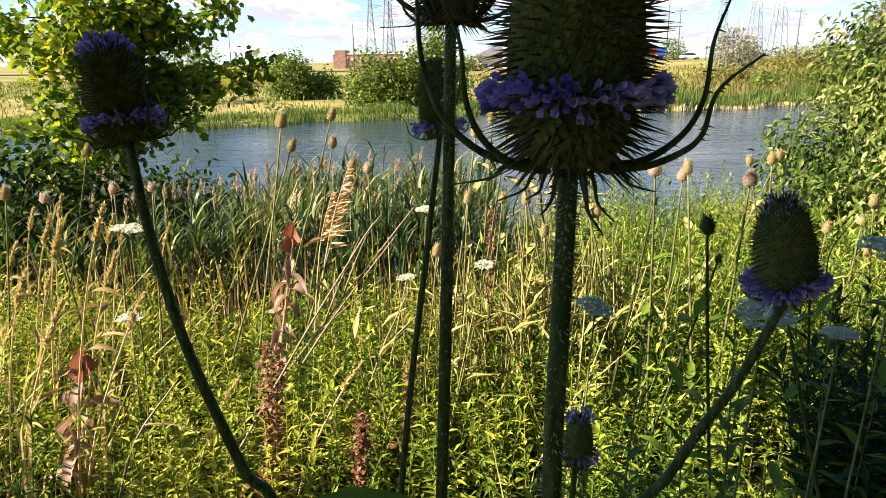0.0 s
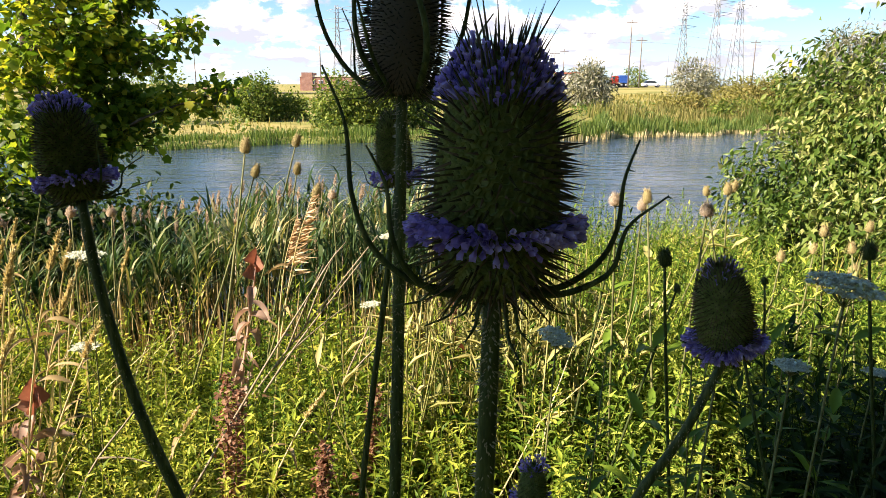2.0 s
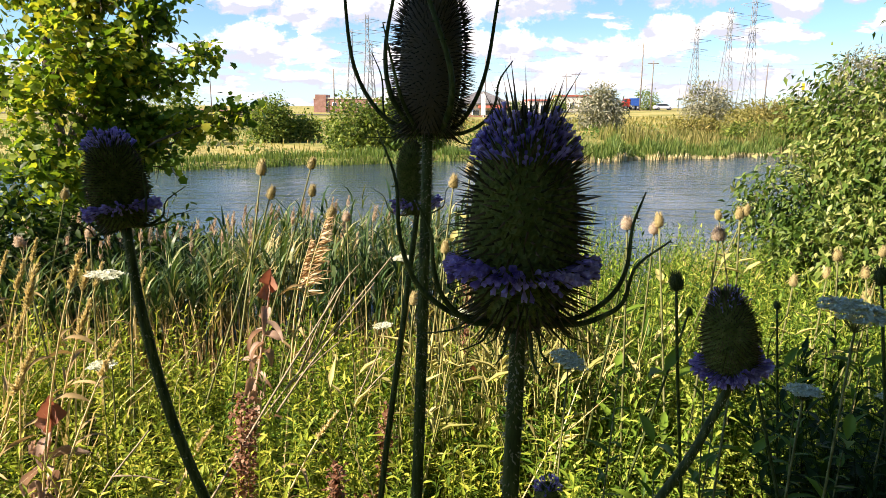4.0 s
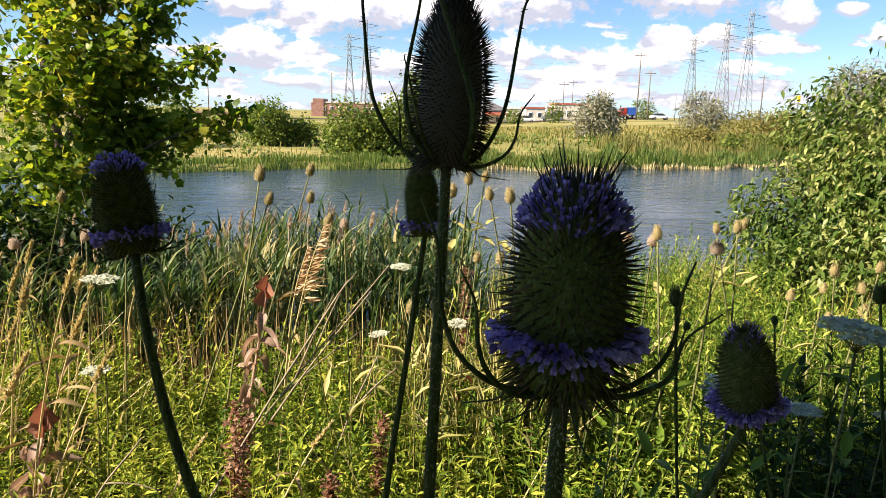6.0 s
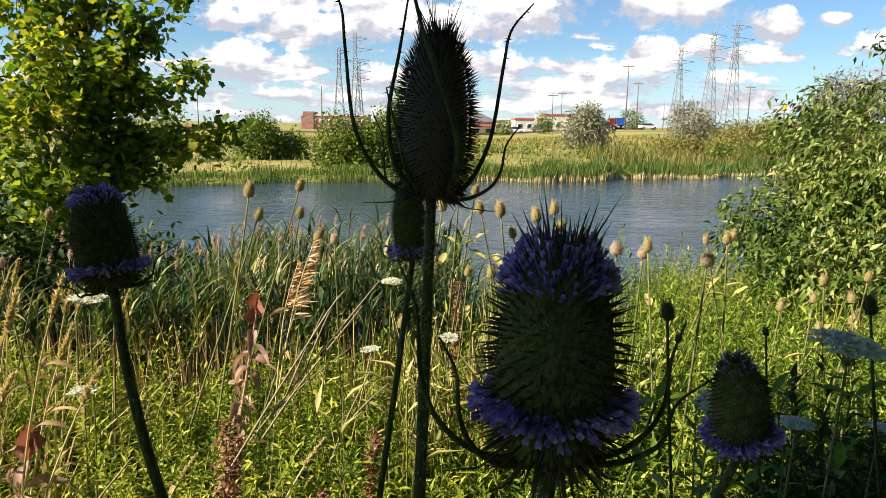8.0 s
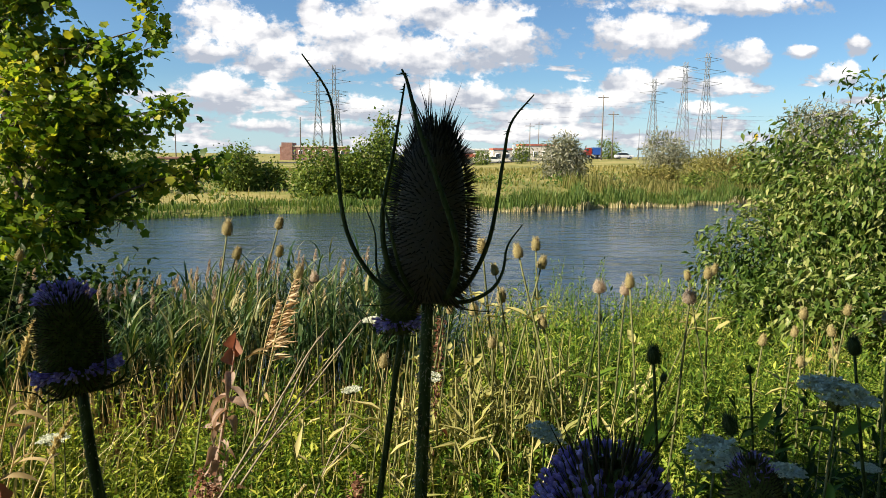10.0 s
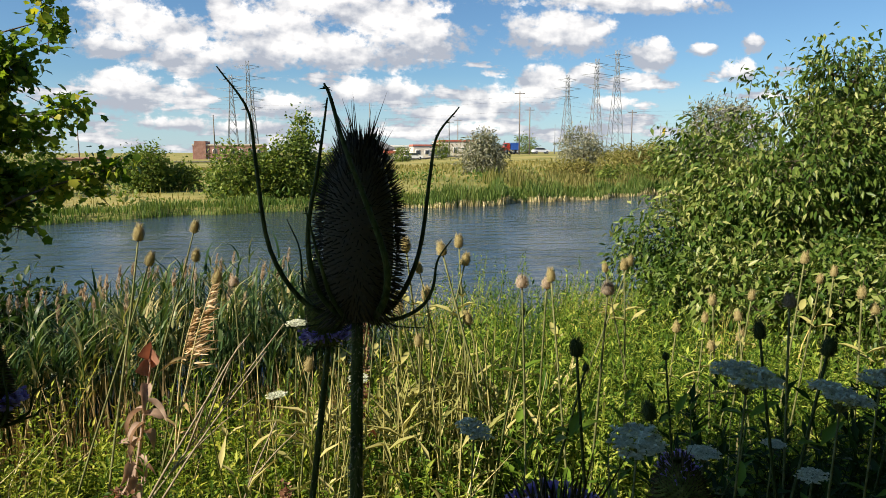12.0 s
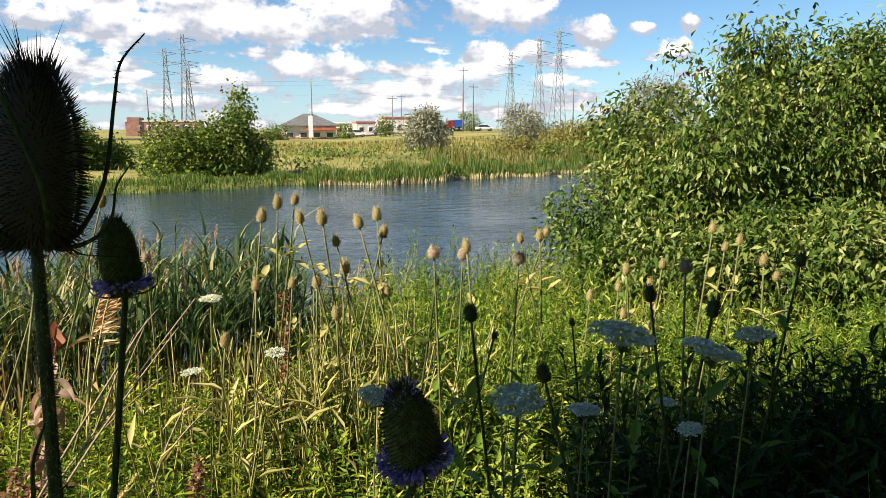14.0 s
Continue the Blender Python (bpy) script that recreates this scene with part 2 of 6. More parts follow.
M_OLIVE = leafy("olive_reeds", [(0.0, (0.05, 0.068, 0.018)), (0.5, (0.125, 0.135, 0.036)), (1.0, (0.25, 0.215, 0.085))], 0.22, 0.6, patch=0.3)
M_CATTAIL = leafy("cattail_leaves", [(0.0, (0.04, 0.08, 0.02)), (0.6, (0.09, 0.15, 0.035)), (1.0, (0.18, 0.21, 0.06))], 0.25, patch=0.4)
M_BLEACHED = solid("bleached_stalk", ramp3((0.13, 0.105, 0.065), (0.23, 0.19, 0.125), (0.36, 0.31, 0.23)), 0.8, 60, 0.3, stretch=(3, 3, 0.5))
M_BARK = solid("bark", ramp3((0.04, 0.03, 0.02), (0.09, 0.07, 0.05), (0.17, 0.14, 0.10)), 0.9, 14, 0.7, stretch=(3, 3, 0.5), dist=0.01)
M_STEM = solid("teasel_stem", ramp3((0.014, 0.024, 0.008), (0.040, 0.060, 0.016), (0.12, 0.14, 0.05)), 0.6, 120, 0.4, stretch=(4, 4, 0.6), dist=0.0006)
M_PRICKLE = solid("pale_prickles", ramp3((0.18, 0.17, 0.10), (0.32, 0.30, 0.20), (0.5, 0.47, 0.36)), 0.5, 200, 0.0)
M_CONE = solid("teasel_cone", ramp3((0.07, 0.09, 0.022), (0.17, 0.205, 0.055), (0.31, 0.33, 0.11)), 0.8, 300, 0.3, dist=0.0003)
M_SPINE = leafy("teasel_spines", [(0.0, (0.03, 0.03, 0.014)), (0.6, (0.085, 0.075, 0.035)), (1.0, (0.20, 0.14, 0.10))], 0.3, 0.5, (1.4, 1.2, 0.7))
M_SPINE_DARK = leafy("dry_teasel_spines", [(0.0, (0.018, 0.017, 0.014)), (0.6, (0.05, 0.045, 0.036)), (1.0, (0.15, 0.13, 0.10))], 0.2, 0.5, (1.3, 1.1, 0.8))
M_LILAC = leafy("lilac_florets", [(0.0, (0.17, 0.13, 0.40)), (0.5, (0.36, 0.29, 0.64)), (1.0, (0.66, 0.59, 0.86))], 0.4, 0.6, (1.1, 1.0, 1.3), patch=40)
M_SEEDHEAD = leafy("yellow_seed_heads", [(0.0, (0.13, 0.105, 0.048)), (0.5, (0.29, 0.24, 0.105)), (1.0, (0.46, 0.40, 0.21))], 0.25, 0.7, (1.15, 1.0, 0.7), patch=3)
M_PALE_STEM = solid("pale_green_stem", ramp3((0.060, 0.072, 0.026), (0.135, 0.145, 0.055), (0.26, 0.25, 0.12)), 0.7, 60, 0.2)
M_UMBEL = leafy("white_umbel", [(0.0, (0.38, 0.42, 0.30)), (1.0, (0.72, 0.74, 0.60))], 0.25, 0.8, (1.0, 1.0, 0.9), patch=20)
M_BRICK = solid("red_brick", ramp3((0.22, 0.12, 0.095), (0.32, 0.18, 0.145), (0.40, 0.25, 0.21)), 0.9, 1.2, 0.2)
M_PALEWALL = solid("pale_render", ramp3((0.5, 0.45, 0.38), (0.62, 0.57, 0.49), (0.72, 0.68, 0.6)), 0.9, 0.8, 0.1)
M_ROOF = solid("grey_shingle_roof", ramp3((0.07, 0.07, 0.075), (0.12, 0.12, 0.125), (0.18, 0.18, 0.18)), 0.9, 2, 0.3)
M_REDROOF = solid("red_fascia", ramp3((0.35, 0.10, 0.07), (0.45, 0.14, 0.10), (0.52, 0.20, 0.15)), 0.6, 1, 0.1)
M_WHITE = solid("white_paint", ramp3((0.7, 0.7, 0.69), (0.78, 0.78, 0.77), (0.84, 0.84, 0.83)), 0.4, 2, 0.0)
M_BLUE = solid("blue_paint", ramp3((0.02, 0.07, 0.28), (0.03, 0.10, 0.38), (0.05, 0.14, 0.46)), 0.4, 2, 0.0)
M_RED = solid("red_paint", ramp3((0.28, 0.02, 0.02), (0.38, 0.03, 0.02), (0.46, 0.05, 0.04)), 0.4, 2, 0.0)
M_DARKMETAL = solid("dark_paint", ramp3((0.015, 0.016, 0.018), (0.025, 0.026, 0.03), (0.05, 0.05, 0.05)), 0.4, 2, 0.0)
M_GLASS = solid("window_glass", ramp3((0.02, 0.025, 0.03), (0.03, 0.04, 0.05), (0.05, 0.06, 0.07)), 0.08, 1, 0.0, spec=0.8)
M_RUBBER = solid("rubber", ramp3((0.012, 0.012, 0.012), (0.02, 0.02, 0.02), (0.03, 0.03, 0.03)), 0.8, 5, 0.1)
M_POLE = solid("weathered_pole", ramp3((0.10, 0.09, 0.08), (0.17, 0.15, 0.13), (0.26, 0.24, 0.21)), 0.9, 3, 0.2)
M_STEEL = solid("galvanised_steel", ramp3((0.15, 0.17, 0.19), (0.22, 0.24, 0.26), (0.30, 0.32, 0.34)), 0.6, 1, 0.0, metal=0.3)
M_YELLOW = solid("yellow_sign", ramp3((0.6, 0.4, 0.02), (0.7, 0.48, 0.03), (0.75, 0.55, 0.06)), 0.5, 2, 0.0)
M_ASPHALT = solid("asphalt", ramp3((0.035, 0.035, 0.035), (0.05, 0.05, 0.05), (0.07, 0.07, 0.068)), 0.9, 4, 0.3)


def build_water(nt, N, L, out):
    tc = N("ShaderNodeTexCoord")
    mp = N("ShaderNodeMapping")
    mp.inputs["Scale"].default_value, mp.inputs["Rotation"].default_value = (1.0, 2.6, 1.0), (0, 0, radians(12))
    L(tc.outputs["Object"], mp.inputs[0])
    w = N("ShaderNodeTexNoise")
    w.inputs["Scale"].default_value, w.inputs["Detail"].default_value = 1.1, 6
    L(mp.outputs[0], w.inputs["Vector"])
    gust = N("ShaderNodeTexNoise")
    gust.inputs["Scale"].default_value, gust.inputs["Detail"].default_value = 0.16, 3
    L(tc.outputs["Object"], gust.inputs["Vector"])
    st = N("ShaderNodeMapRange")
    L(gust.outputs[0], st.inputs[0])
    st.inputs[1].default_value, st.inputs[2].default_value, st.inputs[3].default_value, st.inputs[4].default_value = 0.35, 0.65, 0.35, 1.0
    b = N("ShaderNodeBump")
    b.inputs["Distance"].default_value = 0.11
    L(st.outputs[0], b.inputs["Strength"]), L(w.outputs[0], b.inputs["Height"])
    p = N("ShaderNodeBsdfPrincipled")
    p.inputs["Base Color"].default_value = (0.026, 0.042, 0.052, 1)
    p.inputs["Roughness"].default_value, p.inputs["IOR"].default_value = 0.10, 1.33
    L(b.outputs[0], p.inputs["Normal"]), L(p.outputs[0], out.inputs[0])


M_WATER = material("pond_water", build_water)

# ---------------------------------------------------------------- mesh tools


def fast_mesh(name, V, F, mat, smooth=False):
    """A mesh from arrays: V (n, 3), F (m, k)."""
    me = bpy.data.meshes.new(name)
    V, F = np.asarray(V, np.float32), np.asarray(F, np.int32)
    me.vertices.add(len(V)), me.loops.add(F.size), me.polygons.add(len(F))
    me.vertices.foreach_set("co", V.ravel())
    me.loops.foreach_set("vertex_index", F.ravel())
    me.polygons.foreach_set("loop_start", np.arange(0, F.size, F.shape[1], dtype=np.int32))
    if smooth:
        me.polygons.foreach_set("use_smooth", np.ones(len(F), bool))
    me.update(calc_edges=True)
    me.materials.append(mat)
    return me


def piece(name, me, parent=None, label=""):
    """A mesh object, under a thing where one is given."""
    ob = new(name, me)
    if parent:
        ob.parent = parent
    if label:
        ob["label"] = label
    return ob


def thing(name, label, category, group="", at=(0, 0, 0), kind=""):
    e = new(name)
    e.empty_display_size = 0.1
    e.location = at
    return tagged(e, label, category, group, kind)


def scatter(tv, tf, mats, locs):
    """Copies of one small template, each with its own matrix and place, as one set of arrays."""
    tv, tf = np.asarray(tv, float), np.asarray(tf, int)
    V = np.einsum("nij,kj->nki", mats, tv) + locs[:, None, :]
    F = tf[None] + (np.arange(len(locs)) * len(tv))[:, None, None]
    return V.reshape(-1, 3), F.reshape(-1, tf.shape[1])


def join(*parts):
    V, F, n = [], [], 0
    for v, f in parts:
        V.append(v), F.append(f + n)
        n += len(v)
    return np.concatenate(V), np.concatenate(F)


def unit(a):
    return a / np.maximum(np.linalg.norm(a, axis=-1, keepdims=True), 1e-9)


def frames(d, roll=None):
    """Matrices whose first column is d, the second sideways, the third the leaf's upper face."""
    d = unit(d)
    s = np.stack([-d[:, 1], d[:, 0], np.zeros(len(d))], -1)
    bad = np.linalg.norm(s, axis=1) < 1e-3
    s[bad] = (1, 0, 0)
    s = unit(s)
    n = np.cross(d, s)
    if roll is not None:
        c, q = np.cos(roll)[:, None], np.sin(roll)[:, None]
        s, n = c * s + q * n, c * n - q * s
    return np.stack([d, s, n], -1)


def sized(m, l, w, h=None):
    return m * np.stack([l, w, l if h is None else h], -1)[:, None, :]


# templates lie along x, their width along y
LEAF_V = [(0, 0, 0), (0.35, 0.5, 0.06), (0.35, 0, -0.02), (0.35, -0.5, 0.06), (0.7, 0.36, 0.02), (0.7, 0, -0.06), (0.7, -0.36, 0.02), (1, 0, -0.14)]
LEAF_F = [(0, 2, 1), (0, 3, 2), (1, 2, 5), (1, 5, 4), (2, 3, 6), (2, 6, 5), (4, 5, 7), (5, 6, 7)]
LOBED_V = [(0, 0, 0), (0.30, 0.10, -0.02), (0.12, 0.42, 0.05), (0.40, 0.38, 0.03), (0.60, 0.52, 0.0), (0.70, 0.28, -0.03), (1.0, 0, -0.14),
           (0.70, -0.28, -0.03), (0.60, -0.52, 0.0), (0.40, -0.38, 0.03), (0.12, -0.42, 0.05), (0.30, -0.10, -0.02)]
LOBED_F = [(0, 1, 2), (1, 3, 2), (3, 5, 4), (1, 5, 3), (1, 11, 5), (11, 7, 5), (5, 7, 6), (11, 9, 7), (9, 8, 7), (11, 10, 9), (0, 10, 11), (0, 11, 1)]
BLADE_V = [(0, -0.5, 0), (0, 0.5, 0), (0.05, -0.48, 0.34), (0.05, 0.48, 0.34), (0.24, -0.36, 0.68), (0.24, 0.36, 0.68), (0.62, 0, 0.96)]
BLADE_F = [(0, 1, 3), (0, 3, 2), (2, 3, 5), (2, 5, 4), (4, 5, 6)]
SPIKE_V = [(0, -0.5, -0.29), (0, 0.5, -0.29), (0, 0, 0.58), (1, 0, 0)]
SPIKE_F = [(0, 1, 3), (1, 2, 3), (2, 0, 3)]
STEM_V = [(0, -0.5, -0.29), (0, 0.5, -0.29), (0, 0, 0.58), (1, -0.3, -0.17), (1, 0.3, -0.17), (1, 0, 0.35)]
STEM_F = [(0, 1, 4), (0, 4, 3), (1, 2, 5), (1, 5, 4), (2, 0, 3), (2, 3, 5)]


def blades(base, height, width, az, bend):
    """Grass-like blades that stand at base and bow over towards az."""
    d = np.stack([np.cos(az), np.sin(az), np.zeros(len(az))], -1)
    s = np.stack([-np.sin(az), np.cos(az), np.zeros(len(az))], -1)
    up = np.zeros_like(d)
    up[:, 2] = 1
    m = np.stack([d * (height * bend)[:, None], s * width[:, None], up * height[:, None]], -1)
    return scatter(BLADE_V, BLADE_F, m, base)


def tube(points, radii, sides=8, wobble=0.0):
    """A closed tapering tube along points."""
    P, R = np.asarray(points, float), np.asarray(radii, float)
    T = unit(np.gradient(P, axis=0))
    ref = np.array([0.13, 0.97, 0.2])
    A = unit(np.cross(T, ref))
    B = np.cross(T, A)
    a = np.linspace(0, 2 * np.pi, sides, endpoint=False)
    ring = np.cos(a)[None, :, None] * A[:, None] + np.sin(a)[None, :, None] * B[:, None]
    rad = R[:, None] * (1 + wobble * np.sin(3 * a)[None])
    V = P[:, None] + ring * rad[..., None]
    n = len(P)
    i, j = np.meshgrid(np.arange(n - 1), np.arange(sides), indexing="ij")
    k = (j + 1) % sides
    q = np.stack([i * sides + j, i * sides + k, (i + 1) * sides + k, (i + 1) * sides + j], -1).reshape(-1, 4)
    F = np.concatenate([q[:, [0, 1, 2]], q[:, [0, 2, 3]]])
    V = V.reshape(-1, 3)
    c = len(V)
    V = np.concatenate([V, P[:1], P[-1:]])
    j = np.arange(sides)
    k = (j + 1) % sides
    F = np.concatenate([F, np.stack([np.full(sides, c), k, j], -1), np.stack([np.full(sides, c + 1), (n - 1) * sides + j, (n - 1) * sides + k], -1)])
    return V, F


def curve(pts, n=16):
    """A smooth line through the points."""
    P = np.asarray(pts, float)
    Q = np.concatenate([[2 * P[0] - P[1]], P, [2 * P[-1] - P[-2]]])
    out = []
    seg = len(P) - 1
    for t in np.linspace(0, seg - 1e-6, n):
        i, f = int(t), t - int(t)
        a, b, c, d = Q[i:i + 4]
        out.append(0.5 * (2 * b + (c - a) * f + (2 * a - 5 * b + 4 * c - d) * f * f + (3 * b - a - 3 * c + d) * f ** 3))
    return np.array(out)


def box(x0, x1, y0, y1, z0, z1, bevel=0.0):
    bm = bmesh.new()
    bmesh.ops.create_cube(bm, size=1)
    for v in bm.verts:
        v.co = Vector(((x0 + x1) / 2 + v.co.x * (x1 - x0), (y0 + y1) / 2 + v.co.y * (y1 - y0), (z0 + z1) / 2 + v.co.z * (z1 - z0)))
    if bevel:
        bmesh.ops.bevel(bm, geom=bm.edges[:], offset=bevel, segments=2, affect="EDGES")
    return bm


def part(name, bm, mat, parent, label=""):
    me = bpy.data.meshes.new(name)
    bm.to_mesh(me)
    bm.free()
    me.materials.append(mat)
    return piece(name, me, parent, label)


def vnoise(P, scale, seed=0.0):
    return np.array([noise.noise(Vector((p[0] * scale + seed, p[1] * scale, p[2] * scale))) for p in P])

# ---------------------------------------------------------------- ground and water
SHORE_X = [-400, -60, -9, -4.3, 0, 6, 14, 30, 80, 400]
SHORE_Y = [12, 17, 23.5, 25.6, 27.6, 28.1, 32, 39, 52, 80]


def smooth(a, b, x):
    t = np.clip((x - a) / (b - a), 0, 1)
    return t * t * (3 - 2 * t)


def ground_z(x, y):
    x, y = np.asarray(x, float), np.asarray(y, float)
    far = np.interp(x, SHORE_X, SHORE_Y) + 0.35 * np.sin(x * 0.9) + 0.2 * np.sin(x * 2.3 + 1)
    near = 6.6 + 0.25 * np.sin(x * 1.1) + 0.5 * smooth(1.5, 4, x) + 1.6 * smooth(-2.6, -4.2, x)
    z = 0.04 * np.sin(x * 1.7 + y) * np.cos(y * 1.3) - 0.28 * smooth(2.6, 5.0, y) - 1.0 * smooth(near - 1.6, near + 1.2, y)
    rise = -0.45 + 0.25 * smooth(1, 12, y - far) + 0.10 * np.sin(x * 0.12 + 0.5) * smooth(4, 20, y - far)
    end = -0.62 + 1.55 * smooth(8, 46, x)
    rise = rise + (end - rise) * smooth(20, 95, y - far)
    back = smooth(-0.9, 0.7, y - far)
    return z * (1 - back) + rise * back


def axis_steps(fine, reach):
    """Coordinates that are close together inside and widen outwards."""
    lo, hi, step = fine[0], fine[-1], fine[1] - fine[0]
    left, right = [], []
    while hi < reach:
        step *= 1.16
        lo, hi = lo - step, hi + step
        left.append(lo), right.append(hi)
    return np.array(left[::-1] + list(fine) + right)


gx = axis_steps(np.arange(-14, 18.01, 0.4), 4200)
gy = np.concatenate([np.arange(-400, -20, 60), np.arange(-20, -2, 3), np.arange(-2, 8, 0.3), np.arange(8, 20, 2.0), np.arange(20, 42, 0.5),
                     np.arange(42, 180, 6), np.geomspace(180, 4600, 20)])
GX, GY = np.meshgrid(gx, gy)
GV = np.stack([GX, GY, ground_z(GX, GY)], -1).reshape(-1, 3)
i, j = np.meshgrid(np.arange(len(gy) - 1), np.arange(len(gx) - 1), indexing="ij")
a = i * len(gx) + j
GF = np.stack([a, a + 1, a + 1 + len(gx), a + len(gx)], -1).reshape(-1, 4)


def build_ground(nt, N, L, out):
    geo, sep = N("ShaderNodeNewGeometry"), N("ShaderNodeSeparateXYZ")
    L(geo.outputs["Position"], sep.inputs[0])
    big, fine = noise_node(N, L, 0.09, 5), noise_node(N, L, 2.5, 6)
    near = ramp_node(N, [(0.3, (0.022, 0.022, 0.010)), (0.6, (0.05, 0.055, 0.02)), (0.9, (0.13, 0.11, 0.05))])
    L(fine, near.inputs[0])
    field = ramp_node(N, [(0.32, (0.11, 0.13, 0.04)), (0.47, (0.19, 0.19, 0.06)), (0.58, (0.30, 0.26, 0.10)), (0.72, (0.17, 0.17, 0.05))])
    add = N("ShaderNodeMath")
    add.operation = "MULTIPLY_ADD"
    L(fine, add.inputs[0])
    add.inputs[1].default_value = 0.25
    L(big, add.inputs[2])
    sub = N("ShaderNodeMath")
    sub.operation = "SUBTRACT"
    L(add.outputs[0], sub.inputs[0])
    sub.inputs[1].default_value = 0.12
    L(sub.outputs[0], field.inputs[0])
    rng_n = N("ShaderNodeMapRange")
    L(sep.outputs[1], rng_n.inputs[0])
    rng_n.inputs[1].default_value, rng_n.inputs[2].default_value = 18, 23
    mix = N("ShaderNodeMix")
    mix.data_type = "RGBA"
    L(rng_n.outputs[0], mix.inputs[0]), L(near.outputs[0], mix.inputs[6]), L(field.outputs[0], mix.inputs[7])
    p, b = N("ShaderNodeBsdfPrincipled"), N("ShaderNodeBump")
    p.inputs["Roughness"].default_value, p.inputs["Specular IOR Level"].default_value = 0.95, 0.1
    b.inputs["Strength"].default_value, b.inputs["Distance"].default_value = 0.7, 0.08
    L(fine, b.inputs["Height"]), L(b.outputs[0], p.inputs["Normal"])
    L(mix.outputs[2], p.inputs["Base Color"]), L(p.outputs[0], out.inputs[0])


M_EARTH = material("bank_earth_and_meadow", build_ground)
ground = piece("ground", fast_mesh("ground", GV, GF, M_EARTH, True))
tagged(ground, "earth bank sloping to the pond and dry meadow beyond", "ground", kind="structure")

WATER_Z = -0.65
wx, wy = np.linspace(-300, 300, 41), np.linspace(4, 90, 21)
WX, WY = np.meshgrid(wx, wy)
i, j = np.meshgrid(np.arange(20), np.arange(40), indexing="ij")
a = i * 41 + j
water = piece("water", fast_mesh("water", np.stack([WX, WY, np.full_like(WX, WATER_Z)], -1).reshape(-1, 3), np.stack([a, a + 1, a + 42, a + 41], -1).reshape(-1, 4), M_WATER))
tagged(water, "dark blue-grey pond water with small wind ripples", "pond", kind="structure")

# the road behind the meadow
rx = np.linspace(-300, 500, 81)
rv = []
for x in rx:
    for y in (158.0, 170.0):
        rv.append((x, y, float(ground_z(x, y)) + 0.12))
rf = [(2 * k, 2 * k + 2, 2 * k + 3, 2 * k + 1) for k in range(80)]
tagged(piece("road", fast_mesh("road", rv, rf, M_ASPHALT)), "grey asphalt road along the far edge of the meadow", "road", kind="structure")

# ---------------------------------------------------------------- teasels close by


def bract_line(az, mid, tip, start=0.005):
    """A bract of a teasel: out of the base, bowed and up."""
    pts = [(start, 0.0), (0.50 * mid[0] + 0.3 * start, 0.14 * mid[1] - 0.0008), (0.86 * mid[0], 0.46 * mid[1]), mid, (mid[0] + 0.22 * (tip[0] - mid[0]), mid[1] + 0.55 * (tip[1] - mid[1])), tip]
    c = curve(pts, 24)
    return np.stack([c[:, 0] * math.cos(az), c[:, 0] * math.sin(az), c[:, 1]], -1)


def egg(f, blunt=0.62):
    """The width of a teasel head, from its base (0) to its top (1)."""
    f = np.clip(f, 0, 1)
    return np.where(f < 0.38, np.sqrt(np.clip(1 - ((0.38 - f) / 0.46) ** 2, 0, 1)), np.clip(1 - (np.abs(f - 0.38) / 0.645) ** 2.6, 0, 1) ** blunt)


HEX = [(math.cos(k * math.pi / 3), math.sin(k * math.pi / 3)) for k in range(6)]
# a cup of the honeycomb: outer foot, rim and hollow
CELL_V = [(-0.9, y, z) for y, z in HEX] + [(0.35, 0.94 * y, 0.94 * z) for y, z in HEX] + [(-0.9, 0.66 * y, 0.66 * z) for y, z in HEX]
CELL_F = [f for k in range(12) for f in ((k, (k + 1) % 6 + k // 6 * 6, (k + 1) % 6 + k // 6 * 6 + 6), (k, (k + 1) % 6 + k // 6 * 6 + 6, k + 6))]
FLORET_V = [(0, -0.10, -0.10), (0, 0.10, -0.10), (0, 0.0, 0.13), (0.7, -0.16, -0.16), (0.7, 0.16, -0.16), (0.7, 0, 0.2),
            (1.0, -0.42, -0.30), (1.0, 0.42, -0.30), (1.0, 0.0, 0.5), (1.12, 0.0, -0.45), (1.1, 0.38, 0.25), (1.1, -0.38, 0.25)]
FLORET_F = [(0, 1, 4), (0, 4, 3), (1, 2, 5), (1, 5, 4), (2, 0, 3), (2, 3, 5), (3, 6, 9), (3, 9, 4), (4, 9, 7), (4, 7, 10), (4, 10, 5), (5, 10, 8), (5, 8, 11), (5, 11, 3), (3, 11, 6)]


